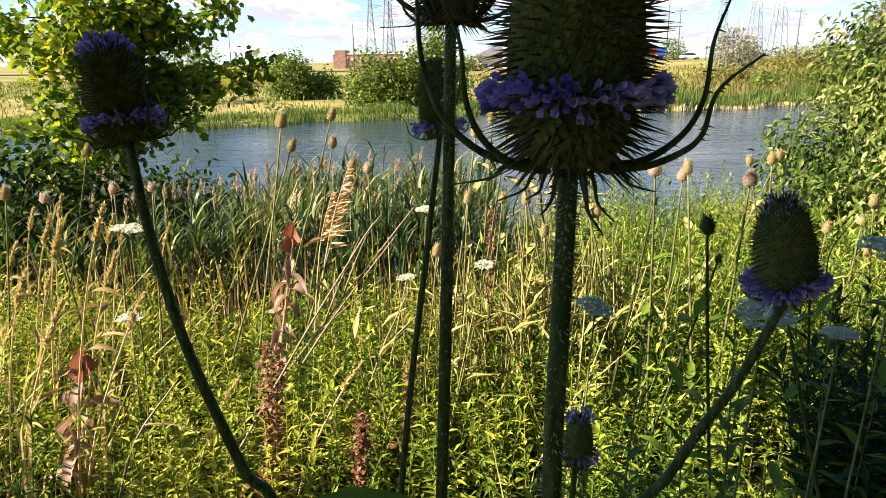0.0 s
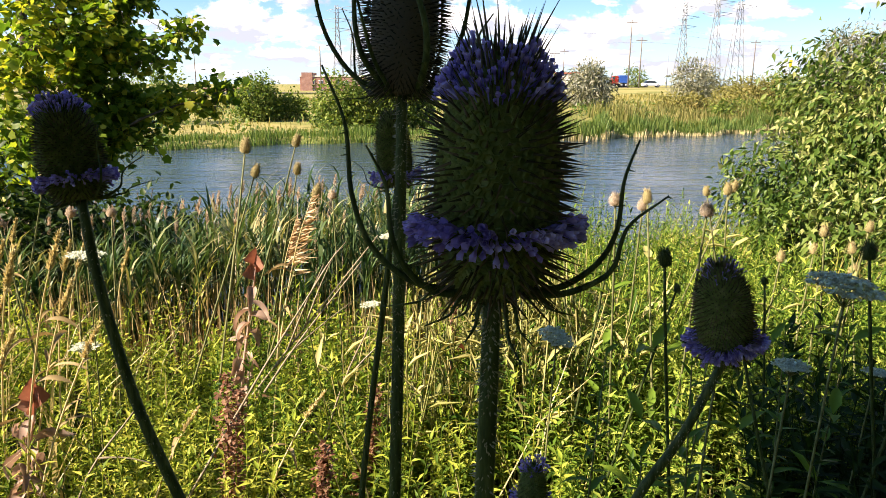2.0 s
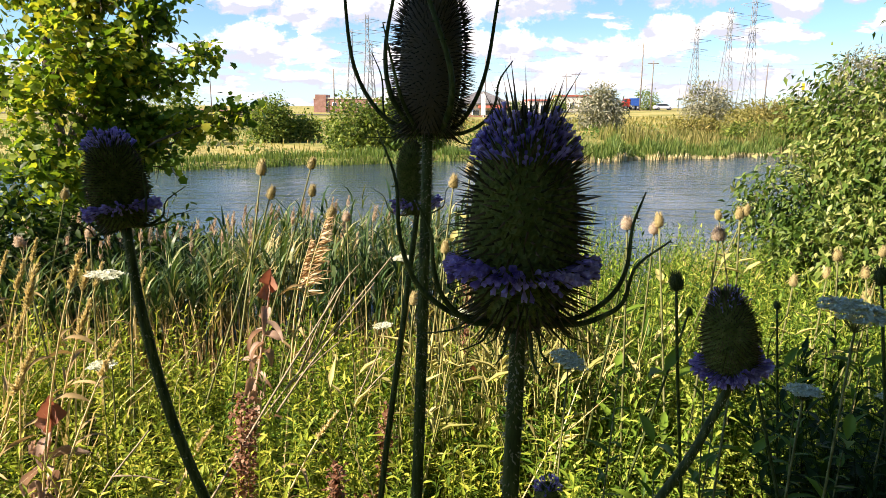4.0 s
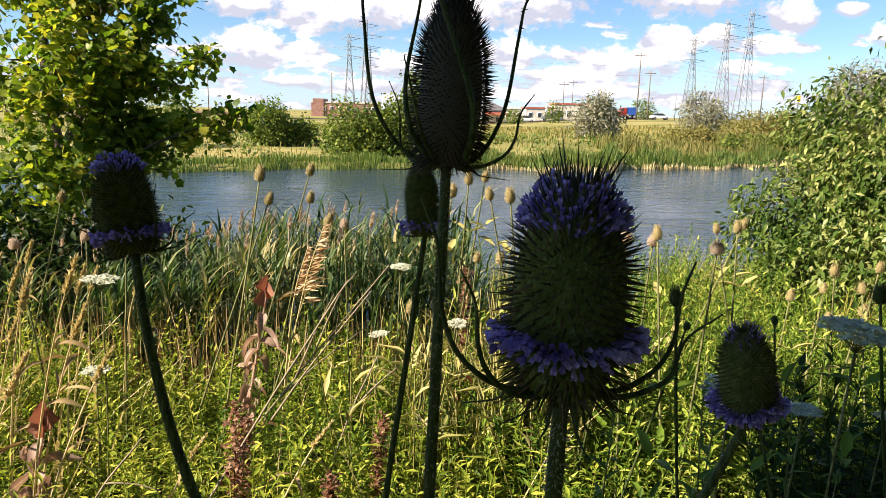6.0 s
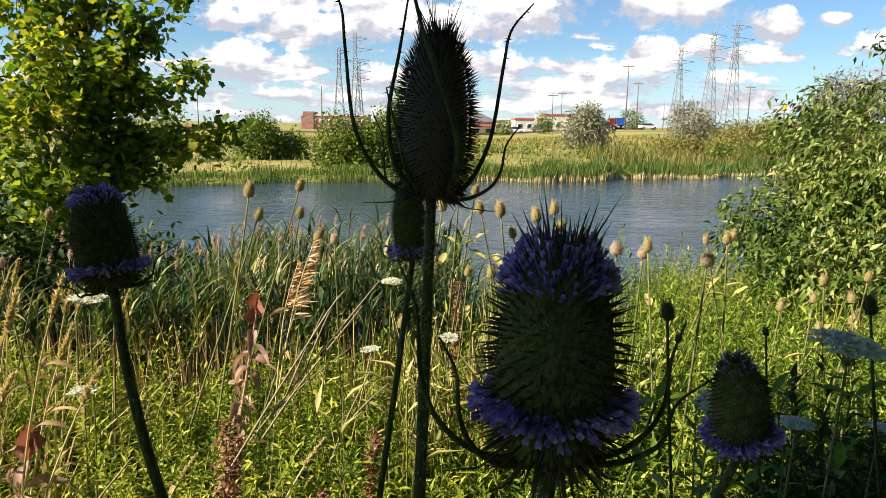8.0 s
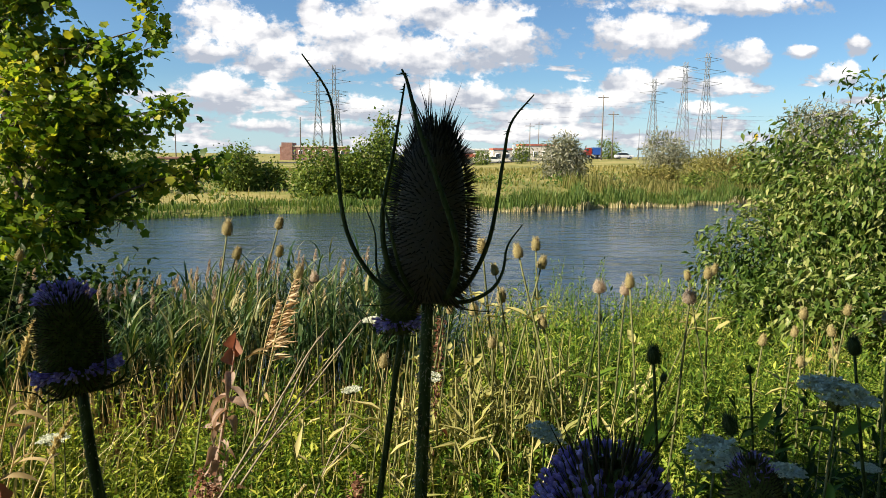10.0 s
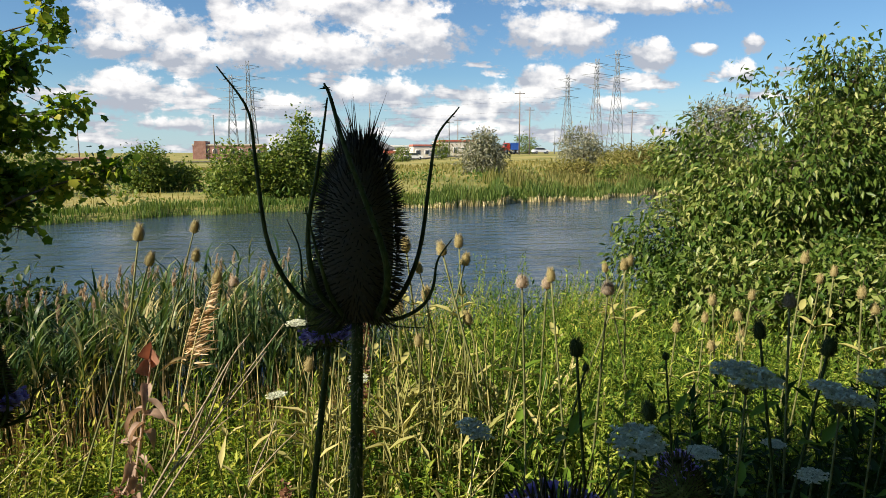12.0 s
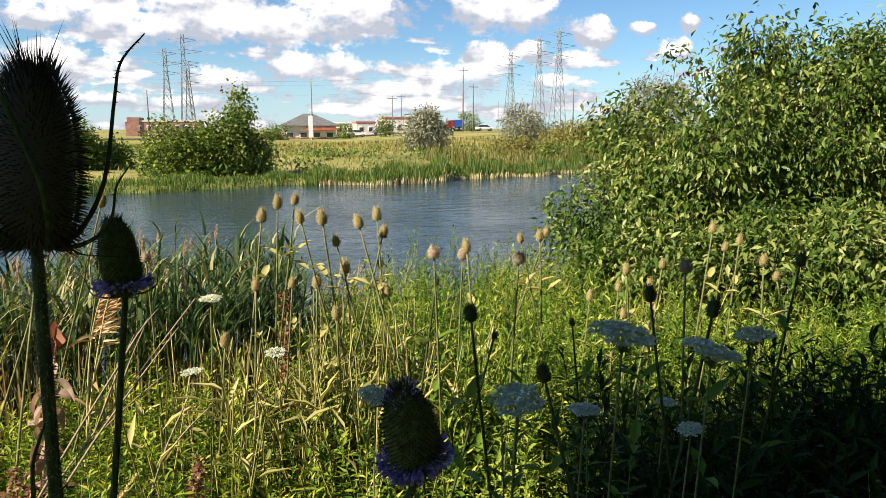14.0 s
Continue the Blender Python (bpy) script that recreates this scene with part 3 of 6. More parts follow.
def teasel_head(parent, length, radius, bands, spine_mat, spikes=900, crown=0.012, side=0.0036, seed=1, name="head", few=0.2, more=1.15):
    """The spiny cone of a teasel with its bands of florets, along +z from the base."""
    r = np.random.default_rng(seed)
    rows, cols = 26, 28
    f = np.linspace(0, 1, rows)
    rad = np.maximum(egg(f), 0.03) * radius * 0.93
    th = np.linspace(0, 2 * np.pi, cols, endpoint=False)
    V = np.stack([rad[:, None] * np.cos(th), rad[:, None] * np.sin(th), np.repeat((f * length)[:, None], cols, 1)], -1).reshape(-1, 3)
    i, j = np.meshgrid(np.arange(rows - 1), np.arange(cols), indexing="ij")
    k = (j + 1) % cols
    F = np.stack([i * cols + j, i * cols + k, (i + 1) * cols + k, (i + 1) * cols + j], -1).reshape(-1, 4)
    F = np.concatenate([F[:, [0, 1, 2]], F[:, [0, 2, 3]]])
    # each floret sits in a cell: small raised scales in spirals
    n = spikes
    q = (np.arange(n) + 0.5) / n
    a = np.arange(n) * 2.399963
    rr = np.maximum(egg(q), 0.05) * radius
    pos = np.stack([rr * np.cos(a), rr * np.sin(a), q * length], -1)
    rise = -0.15 + 1.4 * smooth(0.45, 1.0, q) - 0.5 * smooth(0.25, 0.0, q)
    out = np.stack([np.cos(a) * np.cos(rise), np.sin(a) * np.cos(rise), np.sin(rise)], -1)
    cell = 0.56 * math.sqrt(2 * math.pi * radius * length * 0.82 / n) * np.clip(egg(q), 0.45, 1)
    flat = np.stack([np.cos(a), np.sin(a), 0.35 * (q - 0.4)], -1)
    sv, sf = scatter(CELL_V, CELL_F, sized(frames(flat), cell, cell, cell), pos) if bands else (pos[:0], F[:0])
    cone = piece(name, fast_mesh("cone", *join((V, F), (sv, sf)), M_CONE if spine_mat is M_SPINE else spine_mat, False), parent)
    # spines stand between the cells too
    n = int(more * spikes)
    q = (np.arange(n) + 0.5) / n
    a = np.arange(n) * 2.399963
    rr = np.maximum(egg(q), 0.05) * radius
    pos = np.stack([rr * np.cos(a), rr * np.sin(a), q * length], -1)
    rise = -0.15 + 1.4 * smooth(0.45, 1.0, q) - 0.5 * smooth(0.25, 0.0, q)
    out = np.stack([np.cos(a) * np.cos(rise), np.sin(a) * np.cos(rise), np.sin(rise)], -1)
    ln = side * (0.75 + 0.5 * r.random(n)) * (1 + 0.5 * smooth(0.35, 0.0, q)) + (crown - side) * smooth(0.86, 0.99, q) * np.where(r.random(n) < few / more, 0.45 + 0.55 * r.random(n), 0.10)
    thin = 0.00066 if bands else 0.00054
    jit = out + 0.13 * r.standard_normal((n, 3))
    pv, pf = scatter(SPIKE_V, SPIKE_F, sized(frames(jit), ln, np.full(n, thin * radius / 0.0123), np.full(n, thin * radius / 0.0123)), pos)
    tagged(piece("spine_coat", fast_mesh("spine_coat", pv, pf, spine_mat), cone, "fine pointed spines"), kind="stuff")
    for lo, hi, count, size in bands:
        m = count
        q = lo + (hi - lo) * r.random(m)
        a = r.random(m) * 2 * np.pi
        wave = 0.014 * np.sin(3 * a + seed)
        q = np.clip(q + wave, 0.02, 0.99)
        rr = np.maximum(egg(q), 0.2) * radius
        pos = np.stack([rr * np.cos(a), rr * np.sin(a), q * length], -1)
        rise = -0.05 + 0.95 * smooth(0.5, 0.95, q) + 0.26 * r.standard_normal(m)
        d = np.stack([np.cos(a) * np.cos(rise), np.sin(a) * np.cos(rise), np.sin(rise)], -1)
        ls = size * (0.75 + 0.5 * r.random(m))
        fv, ff = scatter(FLORET_V, FLORET_F, sized(frames(d, r.random(m) * 6.28), ls, ls * 0.27, ls * 0.27), pos)
        piece("flower_band", fast_mesh("flower_band", fv, ff, M_LILAC), cone, "ring of small lilac florets")
    return cone


def prickles(line, radii, count, size, r):
    k = r.integers(0, len(line) - 1, count)
    f = r.random(count)
    p = line[k] * (1 - f[:, None]) + line[k + 1] * f[:, None]
    rad = radii[k]
    a = r.random(count) * 6.283
    d = np.stack([np.cos(a), np.sin(a), -0.35 + 0.3 * r.random(count)], -1)
    ln = size * (0.5 + r.random(count))
    return scatter(SPIKE_V, SPIKE_F, sized(frames(d), ln, ln * 0.28, ln * 0.28), p + d * (rad * 0.8)[:, None])


def near_teasel(label, base, top, stem, stem_r, radius, bands, bracts, spine_mat, spikes, crown, side, seed, prick=140, leaves=()):
    """A teasel plant: stem from the ground, spiny head, long bowed bracts."""
    base, top = Vector(base), Vector(top)
    line = curve([*stem, tuple(base)], 34)
    t = thing("teasel", label, "teasel", "teasels close to the camera", tuple(line[0]))
    r = np.random.default_rng(seed)
    o = np.array(line[0])
    rad = np.linspace(stem_r * 1.5, stem_r, len(line))
    stem_ob = piece("stem", fast_mesh("stem", *tube(line - o, rad, 10, 0.07), M_STEM, True), t)
    tagged(piece("prickle_coat", fast_mesh("prickle_coat", *prickles(line - o, rad, prick * 4, stem_r * 0.8, r), M_PRICKLE), stem_ob, "small pale prickles"), kind="stuff")
    axis = top - base
    holder_m = Matrix.Translation(base - Vector(line[0])) @ Vector((0, 0, 1)).rotation_difference(axis).to_matrix().to_4x4()
    head = teasel_head(t, axis.length, radius, bands, spine_mat, spikes, crown, side, seed)
    head.matrix_local = holder_m
    for az, mid, tip, thick in bracts:
        c = curve(mid, 24) if az is None else bract_line(az, mid, tip)
        w = thick * np.linspace(1, 0.12, len(c)) ** 0.7
        bv, bf = join(tube(c, w, 6), prickles(c, w, 34, thick * 1.3, r))
        b = piece("bract", fast_mesh("bract", bv, bf, M_STEM, True), t)
        b.matrix_local = holder_m
    for z, az, length in leaves:
        p = np.array([[np.interp(z, line[:, 2], line[:, c]) for c in range(3)]]) - o
        d = np.array([[math.cos(az), math.sin(az), 0.25]])
        piece("leaf", fast_mesh("leaf", *scatter(LEAF_V, LEAF_F, sized(frames(d), np.array([length]), np.array([length * 0.3])), p), M_FORB), t)
    return t


PI = math.pi
# the lilac teasel nearest to the lens
near_teasel("flowering teasel head with two lilac bands on a prickly stem", (0.0159, 0.2175, 1.4938), (0.0168, 0.2190, 1.5372),
            [(-0.03, 0.25, 0.0), (-0.012, 0.235, 0.6), (0.012, 0.222, 1.3), (0.0152, 0.2185, 1.45)], 0.0017, 0.0110,
            [(0.262, 0.310, 330, 0.0046), (0.78, 0.96, 330, 0.0034)],
            [(PI * 1.02, (0.026, 0.018), (0.031, 0.040), 0.0008), (PI * 1.12, (0.020, 0.012), (0.0245, 0.027), 0.0008), (0.06, (0.023, 0.012), (0.026, 0.0285), 0.0008),
             (-0.12, (0.022, 0.006), (0.0305, 0.019), 0.0008), (PI * 0.97, (0.012, -0.001), (0.021, -0.004), 0.0006), (0.0, (0.010, -0.002), (0.0155, -0.0045), 0.0006),
             (-1.2, (0.006, -0.004), (0.012, -0.010), 0.0007), (1.8, (0.016, 0.004), (0.026, 0.02), 0.0007), (-2.2, (0.005, -0.003), (0.009, -0.0075), 0.0007),
             (-0.6, (0.005, -0.003), (0.009, -0.009), 0.0006), (PI * 0.8, (0.005, -0.003), (0.0085, -0.007), 0.0006), (-2.9, (0.007, -0.002), (0.013, -0.006), 0.0006)],
            M_SPINE, 640, 0.0150, 0.0056, 3, 420)
# the tall spent teasel in the middle
near_teasel("tall spent brown teasel head with long bowed bracts", (-0.0069, 0.3877, 1.5268), (-0.0038, 0.3960, 1.5975),
            [(-0.05, 0.40, 0.0), (-0.035, 0.395, 0.7), (-0.013, 0.389, 1.322), (-0.009, 0.388, 1.45)], 0.0023, 0.0150, [],
            [(PI * 1.03, (0.0400, 0.062), (0.0545, 0.096), 0.0012), (0.05, (0.0285, 0.060), (0.040, 0.087), 0.0012),
             (None, [(0.006, -0.006, 0.0), (0.0095, -0.019, 0.012), (0.0085, -0.024, 0.026), (0.001, -0.026, 0.046), (-0.007, -0.025, 0.066), (-0.0120, -0.022, 0.083), (-0.0145, -0.021, 0.0885)], None, 0.0016),
             (None, [(-0.005, -0.005, 0.0), (-0.016, -0.013, 0.014), (-0.0195, -0.014, 0.034), (-0.016, -0.017, 0.060), (-0.0132, -0.017, 0.0842)], None, 0.0014),
             (None, [(-0.004, -0.006, 0.0), (-0.011, -0.018, 0.012), (-0.0155, -0.022, 0.026), (-0.0205, -0.021, 0.0435)], None, 0.0011),
             (-0.25, (0.030, 0.014), (0.037, 0.033), 0.0010), (PI, (0.014, -0.001), (0.029, -0.003), 0.0007),
             (0.2, (0.014, -0.002), (0.030, -0.004), 0.0007), (2.4, (0.030, 0.012), (0.040, 0.040), 0.0009), (1.2, (0.020, 0.022), (0.014, 0.062), 0.0010)],
            M_SPINE_DARK, 1600, 0.0225, 0.0058, 5, 420, ((1.285, PI * 0.95, 0.07), (1.285, -0.3, 0.05), (1.08, 1.0, 0.12), (1.08, -2.1, 0.12)))
# flowering teasel whose stem leans to the left
near_teasel("flowering teasel head with lilac bands on a slanting stem", (-0.1658, 0.4281, 1.4754), (-0.1755, 0.4350, 1.5232),
            [(-0.02, 0.42, 0.0), (-0.03, 0.42, 0.6), (-0.095, 0.425, 1.20), (-0.127, 0.428, 1.294), (-0.150, 0.429, 1.365), (-0.162, 0.429, 1.429)], 0.0024, 0.0138,
            [(0.18, 0.24, 230, 0.0056), (0.84, 0.99, 190, 0.0044)],
            [(PI, (0.018, 0.006), (0.030, 0.020), 0.0009), (0.1, (0.020, 0.004), (0.034, 0.016), 0.0009), (-0.5, (0.020, 0.012), (0.026, 0.032), 0.0009), (2.2, (0.02, 0.002), (0.03, 0.01), 0.0008),
             (PI * 1.1, (0.016, -0.001), (0.028, 0.008), 0.0008), (0.4, (0.02, 0.0), (0.035, 0.004), 0.0007)], M_SPINE, 900, 0.0105, 0.0034, 8)
# flowering teasel whose stem comes up from the left
near_teasel("flowering teasel head with a lilac lower band on a slanting stem", (0.1495, 0.4026, 1.4027), (0.1400, 0.3985, 1.4500),
            [(0.01, 0.41, 0.0), (0.02, 0.41, 0.7), (0.062, 0.405, 1.20), (0.105, 0.402, 1.313), (0.131, 0.402, 1.360)], 0.0021, 0.0125,
            [(0.14, 0.22, 280, 0.0066), (0.88, 0.99, 60, 0.0034)],
            [(0.2, (0.020, 0.002), (0.036, 0.030), 0.0007), (PI, (0.016, 0.004), (0.026, 0.016), 0.0008), (0.0, (0.012, -0.001), (0.024, 0.003), 0.0007), (-1.6, (0.014, -0.002), (0.02, 0.006), 0.0007),
             (2.0, (0.014, 0.002), (0.024, 0.012), 0.0007)], M_SPINE, 900, 0.0125, 0.0036, 11, 140, ((1.21, 0.1, 0.10), (1.21, 3.2, 0.08)))
# one behind the middle stem
near_teasel("small flowering teasel head with a lilac ring behind another stem", (-0.0190, 0.6000, 1.4570), (-0.0240, 0.6030, 1.5120),
            [(-0.10, 0.60, 0.0), (-0.085, 0.60, 0.8), (-0.054, 0.60, 1.176), (-0.030, 0.60, 1.37)], 0.0021, 0.0125,
            [(0.10, 0.20, 130, 0.0075)],
            [(PI, (0.022, 0.006), (0.034, 0.024), 0.0007), (0.1, (0.022, 0.006), (0.036, 0.026), 0.0007), (1.2, (0.02, 0.004), (0.03, 0.016), 0.0007), (-1.0, (0.018, 0.0), (0.03, 0.01), 0.0007)],
            M_SPINE, 700, 0.0090, 0.0032, 14, 90)
# a low one among the leaves
near_teasel("low young teasel head with two lilac bands", (0.0730, 0.4990, 1.2480), (0.0745, 0.4988, 1.2860),
            [(0.05, 0.51, 0.0), (0.055, 0.505, 0.8), (0.071, 0.50, 1.21)], 0.0018, 0.0092,
            [(0.22, 0.36, 110, 0.0055), (0.84, 0.99, 70, 0.0050)],
            [(PI, (0.012, 0.002), (0.018, 0.010), 0.0006), (0.1, (0.012, 0.002), (0.018, 0.012), 0.0006), (-1.5, (0.01, 0.0), (0.016, 0.004), 0.0006)], M_SPINE, 500, 0.0065, 0.0022, 17, 90, ((1.10, 0.3, 0.09), (1.10, 3.4, 0.09)))
# ---------------------------------------------------------------- trees and bushes


def ball(n, r):
    d = unit(r.standard_normal((n, 3)))
    return d


def crown_points(lobes, r, gap=0.35, shell=0.5, bumps=0.3):
    """Places for twigs inside lobes (centre, radii, count), fuller near the outside, uneven and with gaps."""
    out, outward = [], []
    for c, rad, n in lobes:
        c, rad = np.array(c, float), np.array(rad, float)
        d = ball(int(n * 1.6), r)
        k = (shell + (1 - shell) * r.random(len(d)) ** 0.5)
        bump = 1 + bumps * vnoise(d, 2.3, c[0])
        p = c + d * rad * (k * bump)[:, None]
        keep = vnoise(p, 1.6 / max(rad.mean(), 0.3), c[1]) > -gap
        p, d = p[keep][:n], d[keep][:n]
        out.append(p), outward.append(d)
    return np.concatenate(out), np.concatenate(outward)


def leaf_cloud(points, outward, per, spread, length, width, template, r, droop=0.35):
    n = len(points) * per
    c, o = np.repeat(points, per, 0), np.repeat(outward, per, 0)
    loc = c + r.standard_normal((n, 3)) * spread
    d = o * 0.7 + r.standard_normal((n, 3)) * 0.7
    d[:, 2] -= droop
    l = length * (0.6 + 0.7 * r.random(n))
    return scatter(*template, sized(frames(d, r.standard_normal(n) * 0.7), l, l * width), loc)


def twigs(points, outward, length, thick, r):
    d = -outward + 0.4 * r.standard_normal(points.shape) - np.array([0, 0, 0.6])
    n = len(points)
    return scatter(STEM_V, STEM_F, sized(frames(d), length * (0.6 + 0.8 * r.random(n)), np.full(n, thick), np.full(n, thick)), points)


NARROW_V = [(0, 0, 0), (0.45, 0.5, 0.05), (0.45, -0.5, 0.05), (1, 0, -0.1)]
NARROW_F = [(0, 2, 1), (1, 2, 3)]
T_LEAF4 = ([(0, 0, 0), (0.4, 0.5, 0.05), (0.45, 0, -0.03), (0.4, -0.5, 0.05), (1, 0, -0.16)], [(0, 2, 1), (0, 3, 2), (1, 2, 4), (2, 3, 4)])
T_LEAF, T_LOBED, T_NARROW = (LEAF_V, LEAF_F), (LOBED_V, LOBED_F), (NARROW_V, NARROW_F)


def tree(name, label, category, base, trunk, trunk_r, lobes, per, spread, leaf, width, template, mat, seed, limbs=5, gap=0.35, shell=0.5, twig=0.25, group="", droop=0.35):
    """trunk: points from the ground upwards, relative to base; lobes are in world places."""
    r = np.random.default_rng(seed)
    b = np.array(base, float)
    t = thing(name, label, category, group, tuple(b))
    line = curve(trunk, 12)
    parts = [tube(line, np.linspace(trunk_r, trunk_r * 0.35, 12), 9, 0.08)]
    pts, out = crown_points(lobes, r, gap, shell)
    for q, (c, rad, n) in enumerate(lobes):
        if n < 16 and q % 3:
            continue
        for k in range(max(1, int(limbs * min(1.0, n / 120)))):
            e = np.array(c) - b + unit(r.standard_normal(3)) * np.array(rad) * 0.5
            low = e[2] - 0.45 * math.hypot(e[0], e[1])
            a = line[max(2, min(10, int(np.argmin(np.abs(line[:, 2] - low)))))]
            reach = np.linalg.norm(e - a)
            m = 0.5 * (a + e) + r.standard_normal(3) * 0.07 * reach + (0, 0, 0.06 * reach)
            parts.append(tube(curve([a, m, e], 8), np.linspace(trunk_r * 0.30, trunk_r * 0.05, 8), 5))
    pts = pts - b
    piece("trunk", fast_mesh("trunk", *join(*parts), M_BARK, True), t)
    tagged(piece("twig_mass", fast_mesh("twig_mass", *twigs(pts, out, twig, max(0.004, twig * 0.03), r), M_BARK), t), kind="stuff")
    piece("crown", fast_mesh("crown", *leaf_cloud(pts, out, per, spread, leaf, width, template, r, droop), mat), t)
    return t


# maple-like tree on the bank, its lower boughs over the water
def bough(points, r0, r1, count):
    """Lobes of leaves along a limb that thins out: centre and radius."""
    return [(*p, r0 + (r1 - r0) * k / (count - 1)) for k, p in enumerate(curve(points, count))]


BOUGHS = [(-2.86, 5.70, 2.01, 0.34), (-2.95, 5.60, 1.52, 0.40), (-2.97, 5.50, 1.09, 0.36), (-2.79, 6.20, 1.86, 0.32), (-2.78, 6.00, 1.36, 0.30), (-3.36, 6.10, 2.60, 0.38),
          (-3.46, 6.00, 1.84, 0.45), (-3.42, 6.40, 3.38, 0.50), (-3.3, 5.6, 0.75, 0.4)]
BOUGHS += bough([(-2.58, 6.0, 2.04), (-2.30, 5.9, 2.30), (-2.12, 5.85, 2.45), (-2.06, 5.8, 2.95)], 0.17, 0.07, 9)
BOUGHS += bough([(-2.74, 6.0, 1.62), (-2.38, 5.9, 1.74), (-2.11, 5.85, 1.81), (-1.98, 5.8, 1.96)], 0.20, 0.08, 7)
BOUGHS += bough([(-2.66, 6.0, 1.35), (-2.27, 5.9, 1.32), (-1.93, 5.85, 1.40), (-1.60, 5.8, 1.49)], 0.19, 0.045, 9)
BOUGHS += bough([(-2.91, 6.0, 1.06), (-2.54, 5.9, 1.17), (-2.35, 5.85, 1.10), (-2.24, 5.8, 1.02)], 0.20, 0.07, 6)
BOUGHS += bough([(-3.08, 6.0, 2.34), (-2.81, 5.9, 2.38), (-2.61, 5.85, 2.44)], 0.24, 0.12, 4)
BOUGHS += bough([(-3.29, 6.0, 2.95), (-2.95, 5.9, 2.80), (-2.82, 5.85, 2.72)], 0.28, 0.11, 4)
BOUGHS += bough([(-3.28, 6.0, 0.83), (-2.87, 5.9, 0.89), (-2.64, 5.85, 0.94)], 0.22, 0.14, 4)
tree("tree", "young tree with lobed green and yellowing leaves on the bank", "tree", (-3.45, 6.3, float(ground_z(-3.45, 6.3))),
     [(0, 0, 0), (0.05, 0, 1.0), (-0.05, 0.02, 2.2), (0.05, 0.0, 3.6)], 0.075,
     [((x, y, z), (1.1 * s, 0.95 * s, 0.85 * s), int((190 if s < 0.29 else 300) * s ** 1.6) + 3) for x, y, z, s in BOUGHS],
     16, 0.062, 0.066, 1.0, T_LOBED, M_MAPLE, 21, 3, -0.05, 0.25, 0.22)
# shrub below it; the shade there is put into its dark leaf colour
tree("shrub", "shrub under the tree, leaves coloured dark for shade", "shrub", (-3.2, 4.3, float(ground_z(-3.2, 4.3))), [(0, 0, 0), (0.05, 0, 0.3), (0, 0, 0.7), (0.1, 0.05, 1.0)], 0.03,
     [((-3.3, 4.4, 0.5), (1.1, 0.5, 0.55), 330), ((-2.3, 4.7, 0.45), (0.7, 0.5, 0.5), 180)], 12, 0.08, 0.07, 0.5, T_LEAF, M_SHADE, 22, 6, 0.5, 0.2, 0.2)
# large leafy bush
tree("bush", "large leafy bush with glossy pale green leaves at the water", "bush", (4.2, 5.9, float(ground_z(4.2, 5.9))), [(0, 0, 0), (0.05, 0, 0.5), (-0.1, 0.05, 1.1), (0.0, 0.0, 1.9)], 0.06,
     [((3.1, 5.4, 0.60), (0.72, 0.70, 0.58), 252), ((3.75, 5.5, 1.08), (0.75, 0.7, 0.5), 204), ((4.05, 5.6, 1.45), (0.95, 0.8, 0.75), 336), ((5.2, 5.5, 1.4), (1.2, 1.0, 1.0), 456),
      ((3.9, 5.0, 0.45), (1.3, 0.6, 0.6), 336), ((5.2, 4.8, 0.5), (1.3, 0.8, 0.7), 336), ((4.35, 5.4, 2.28), (0.28, 0.25, 0.22), 24), ((6.6, 5.6, 1.5), (1.3, 1.0, 1.2), 276), ((5.4, 5.5, 2.0), (0.8, 0.7, 0.5), 144), ((6.5, 5.4, 2.1), (1.0, 0.8, 0.55), 156), ((4.2, 4.6, 0.35), (1.0, 0.5, 0.5), 200), ((3.0, 4.7, 0.30), (0.7, 0.45, 0.45), 150), ((3.6, 4.2, 0.40), (0.8, 0.4, 0.45), 190), ((4.6, 4.1, 0.5), (0.9, 0.5, 0.55), 230), ((5.0, 5.2, 0.95), (0.8, 0.6, 0.6), 200)],
     32, 0.085, 0.073, 0.38, T_LEAF4, M_DOGWOOD, 23, 8, 0.10, 0.5, 0.22, droop=0.9)
# the tree behind the camera, which shades the teasels close by
# its overhead lobes are added out of view to cut the sky light
tree("tree", "leafy tree that shades the near plants", "tree", (-3.4, -1.5, float(ground_z(-3.4, -1.5))), [(0, 0, 0), (0.05, 0.1, 1.4), (0.3, 0.4, 2.7), (0.8, 0.9, 4.0)], 0.10,
     [((-3.05, -0.50, 4.0), (0.72, 0.75, 0.55), 420), ((-2.2, -0.20, 4.0), (0.75, 0.72, 0.55), 420), ((-3.0, -1.2, 3.6), (0.7, 0.6, 0.6), 160), ((-0.9, -0.9, 3.6), (1.0, 0.7, 0.45), 200), ((0.6, -0.6, 3.3), (1.3, 0.9, 0.5), 380), ((1.9, 0.2, 3.1), (1.0, 0.9, 0.5), 320), ((-1.68, 0.70, 3.3), (0.58, 0.24, 0.2), 260), ((-1.15, 0.78, 3.3), (0.42, 0.18, 0.16), 120)], 14, 0.13, 0.13, 0.9, T_LEAF4, M_MAPLE, 24, 3, 0.9, 0.0, 0.25)
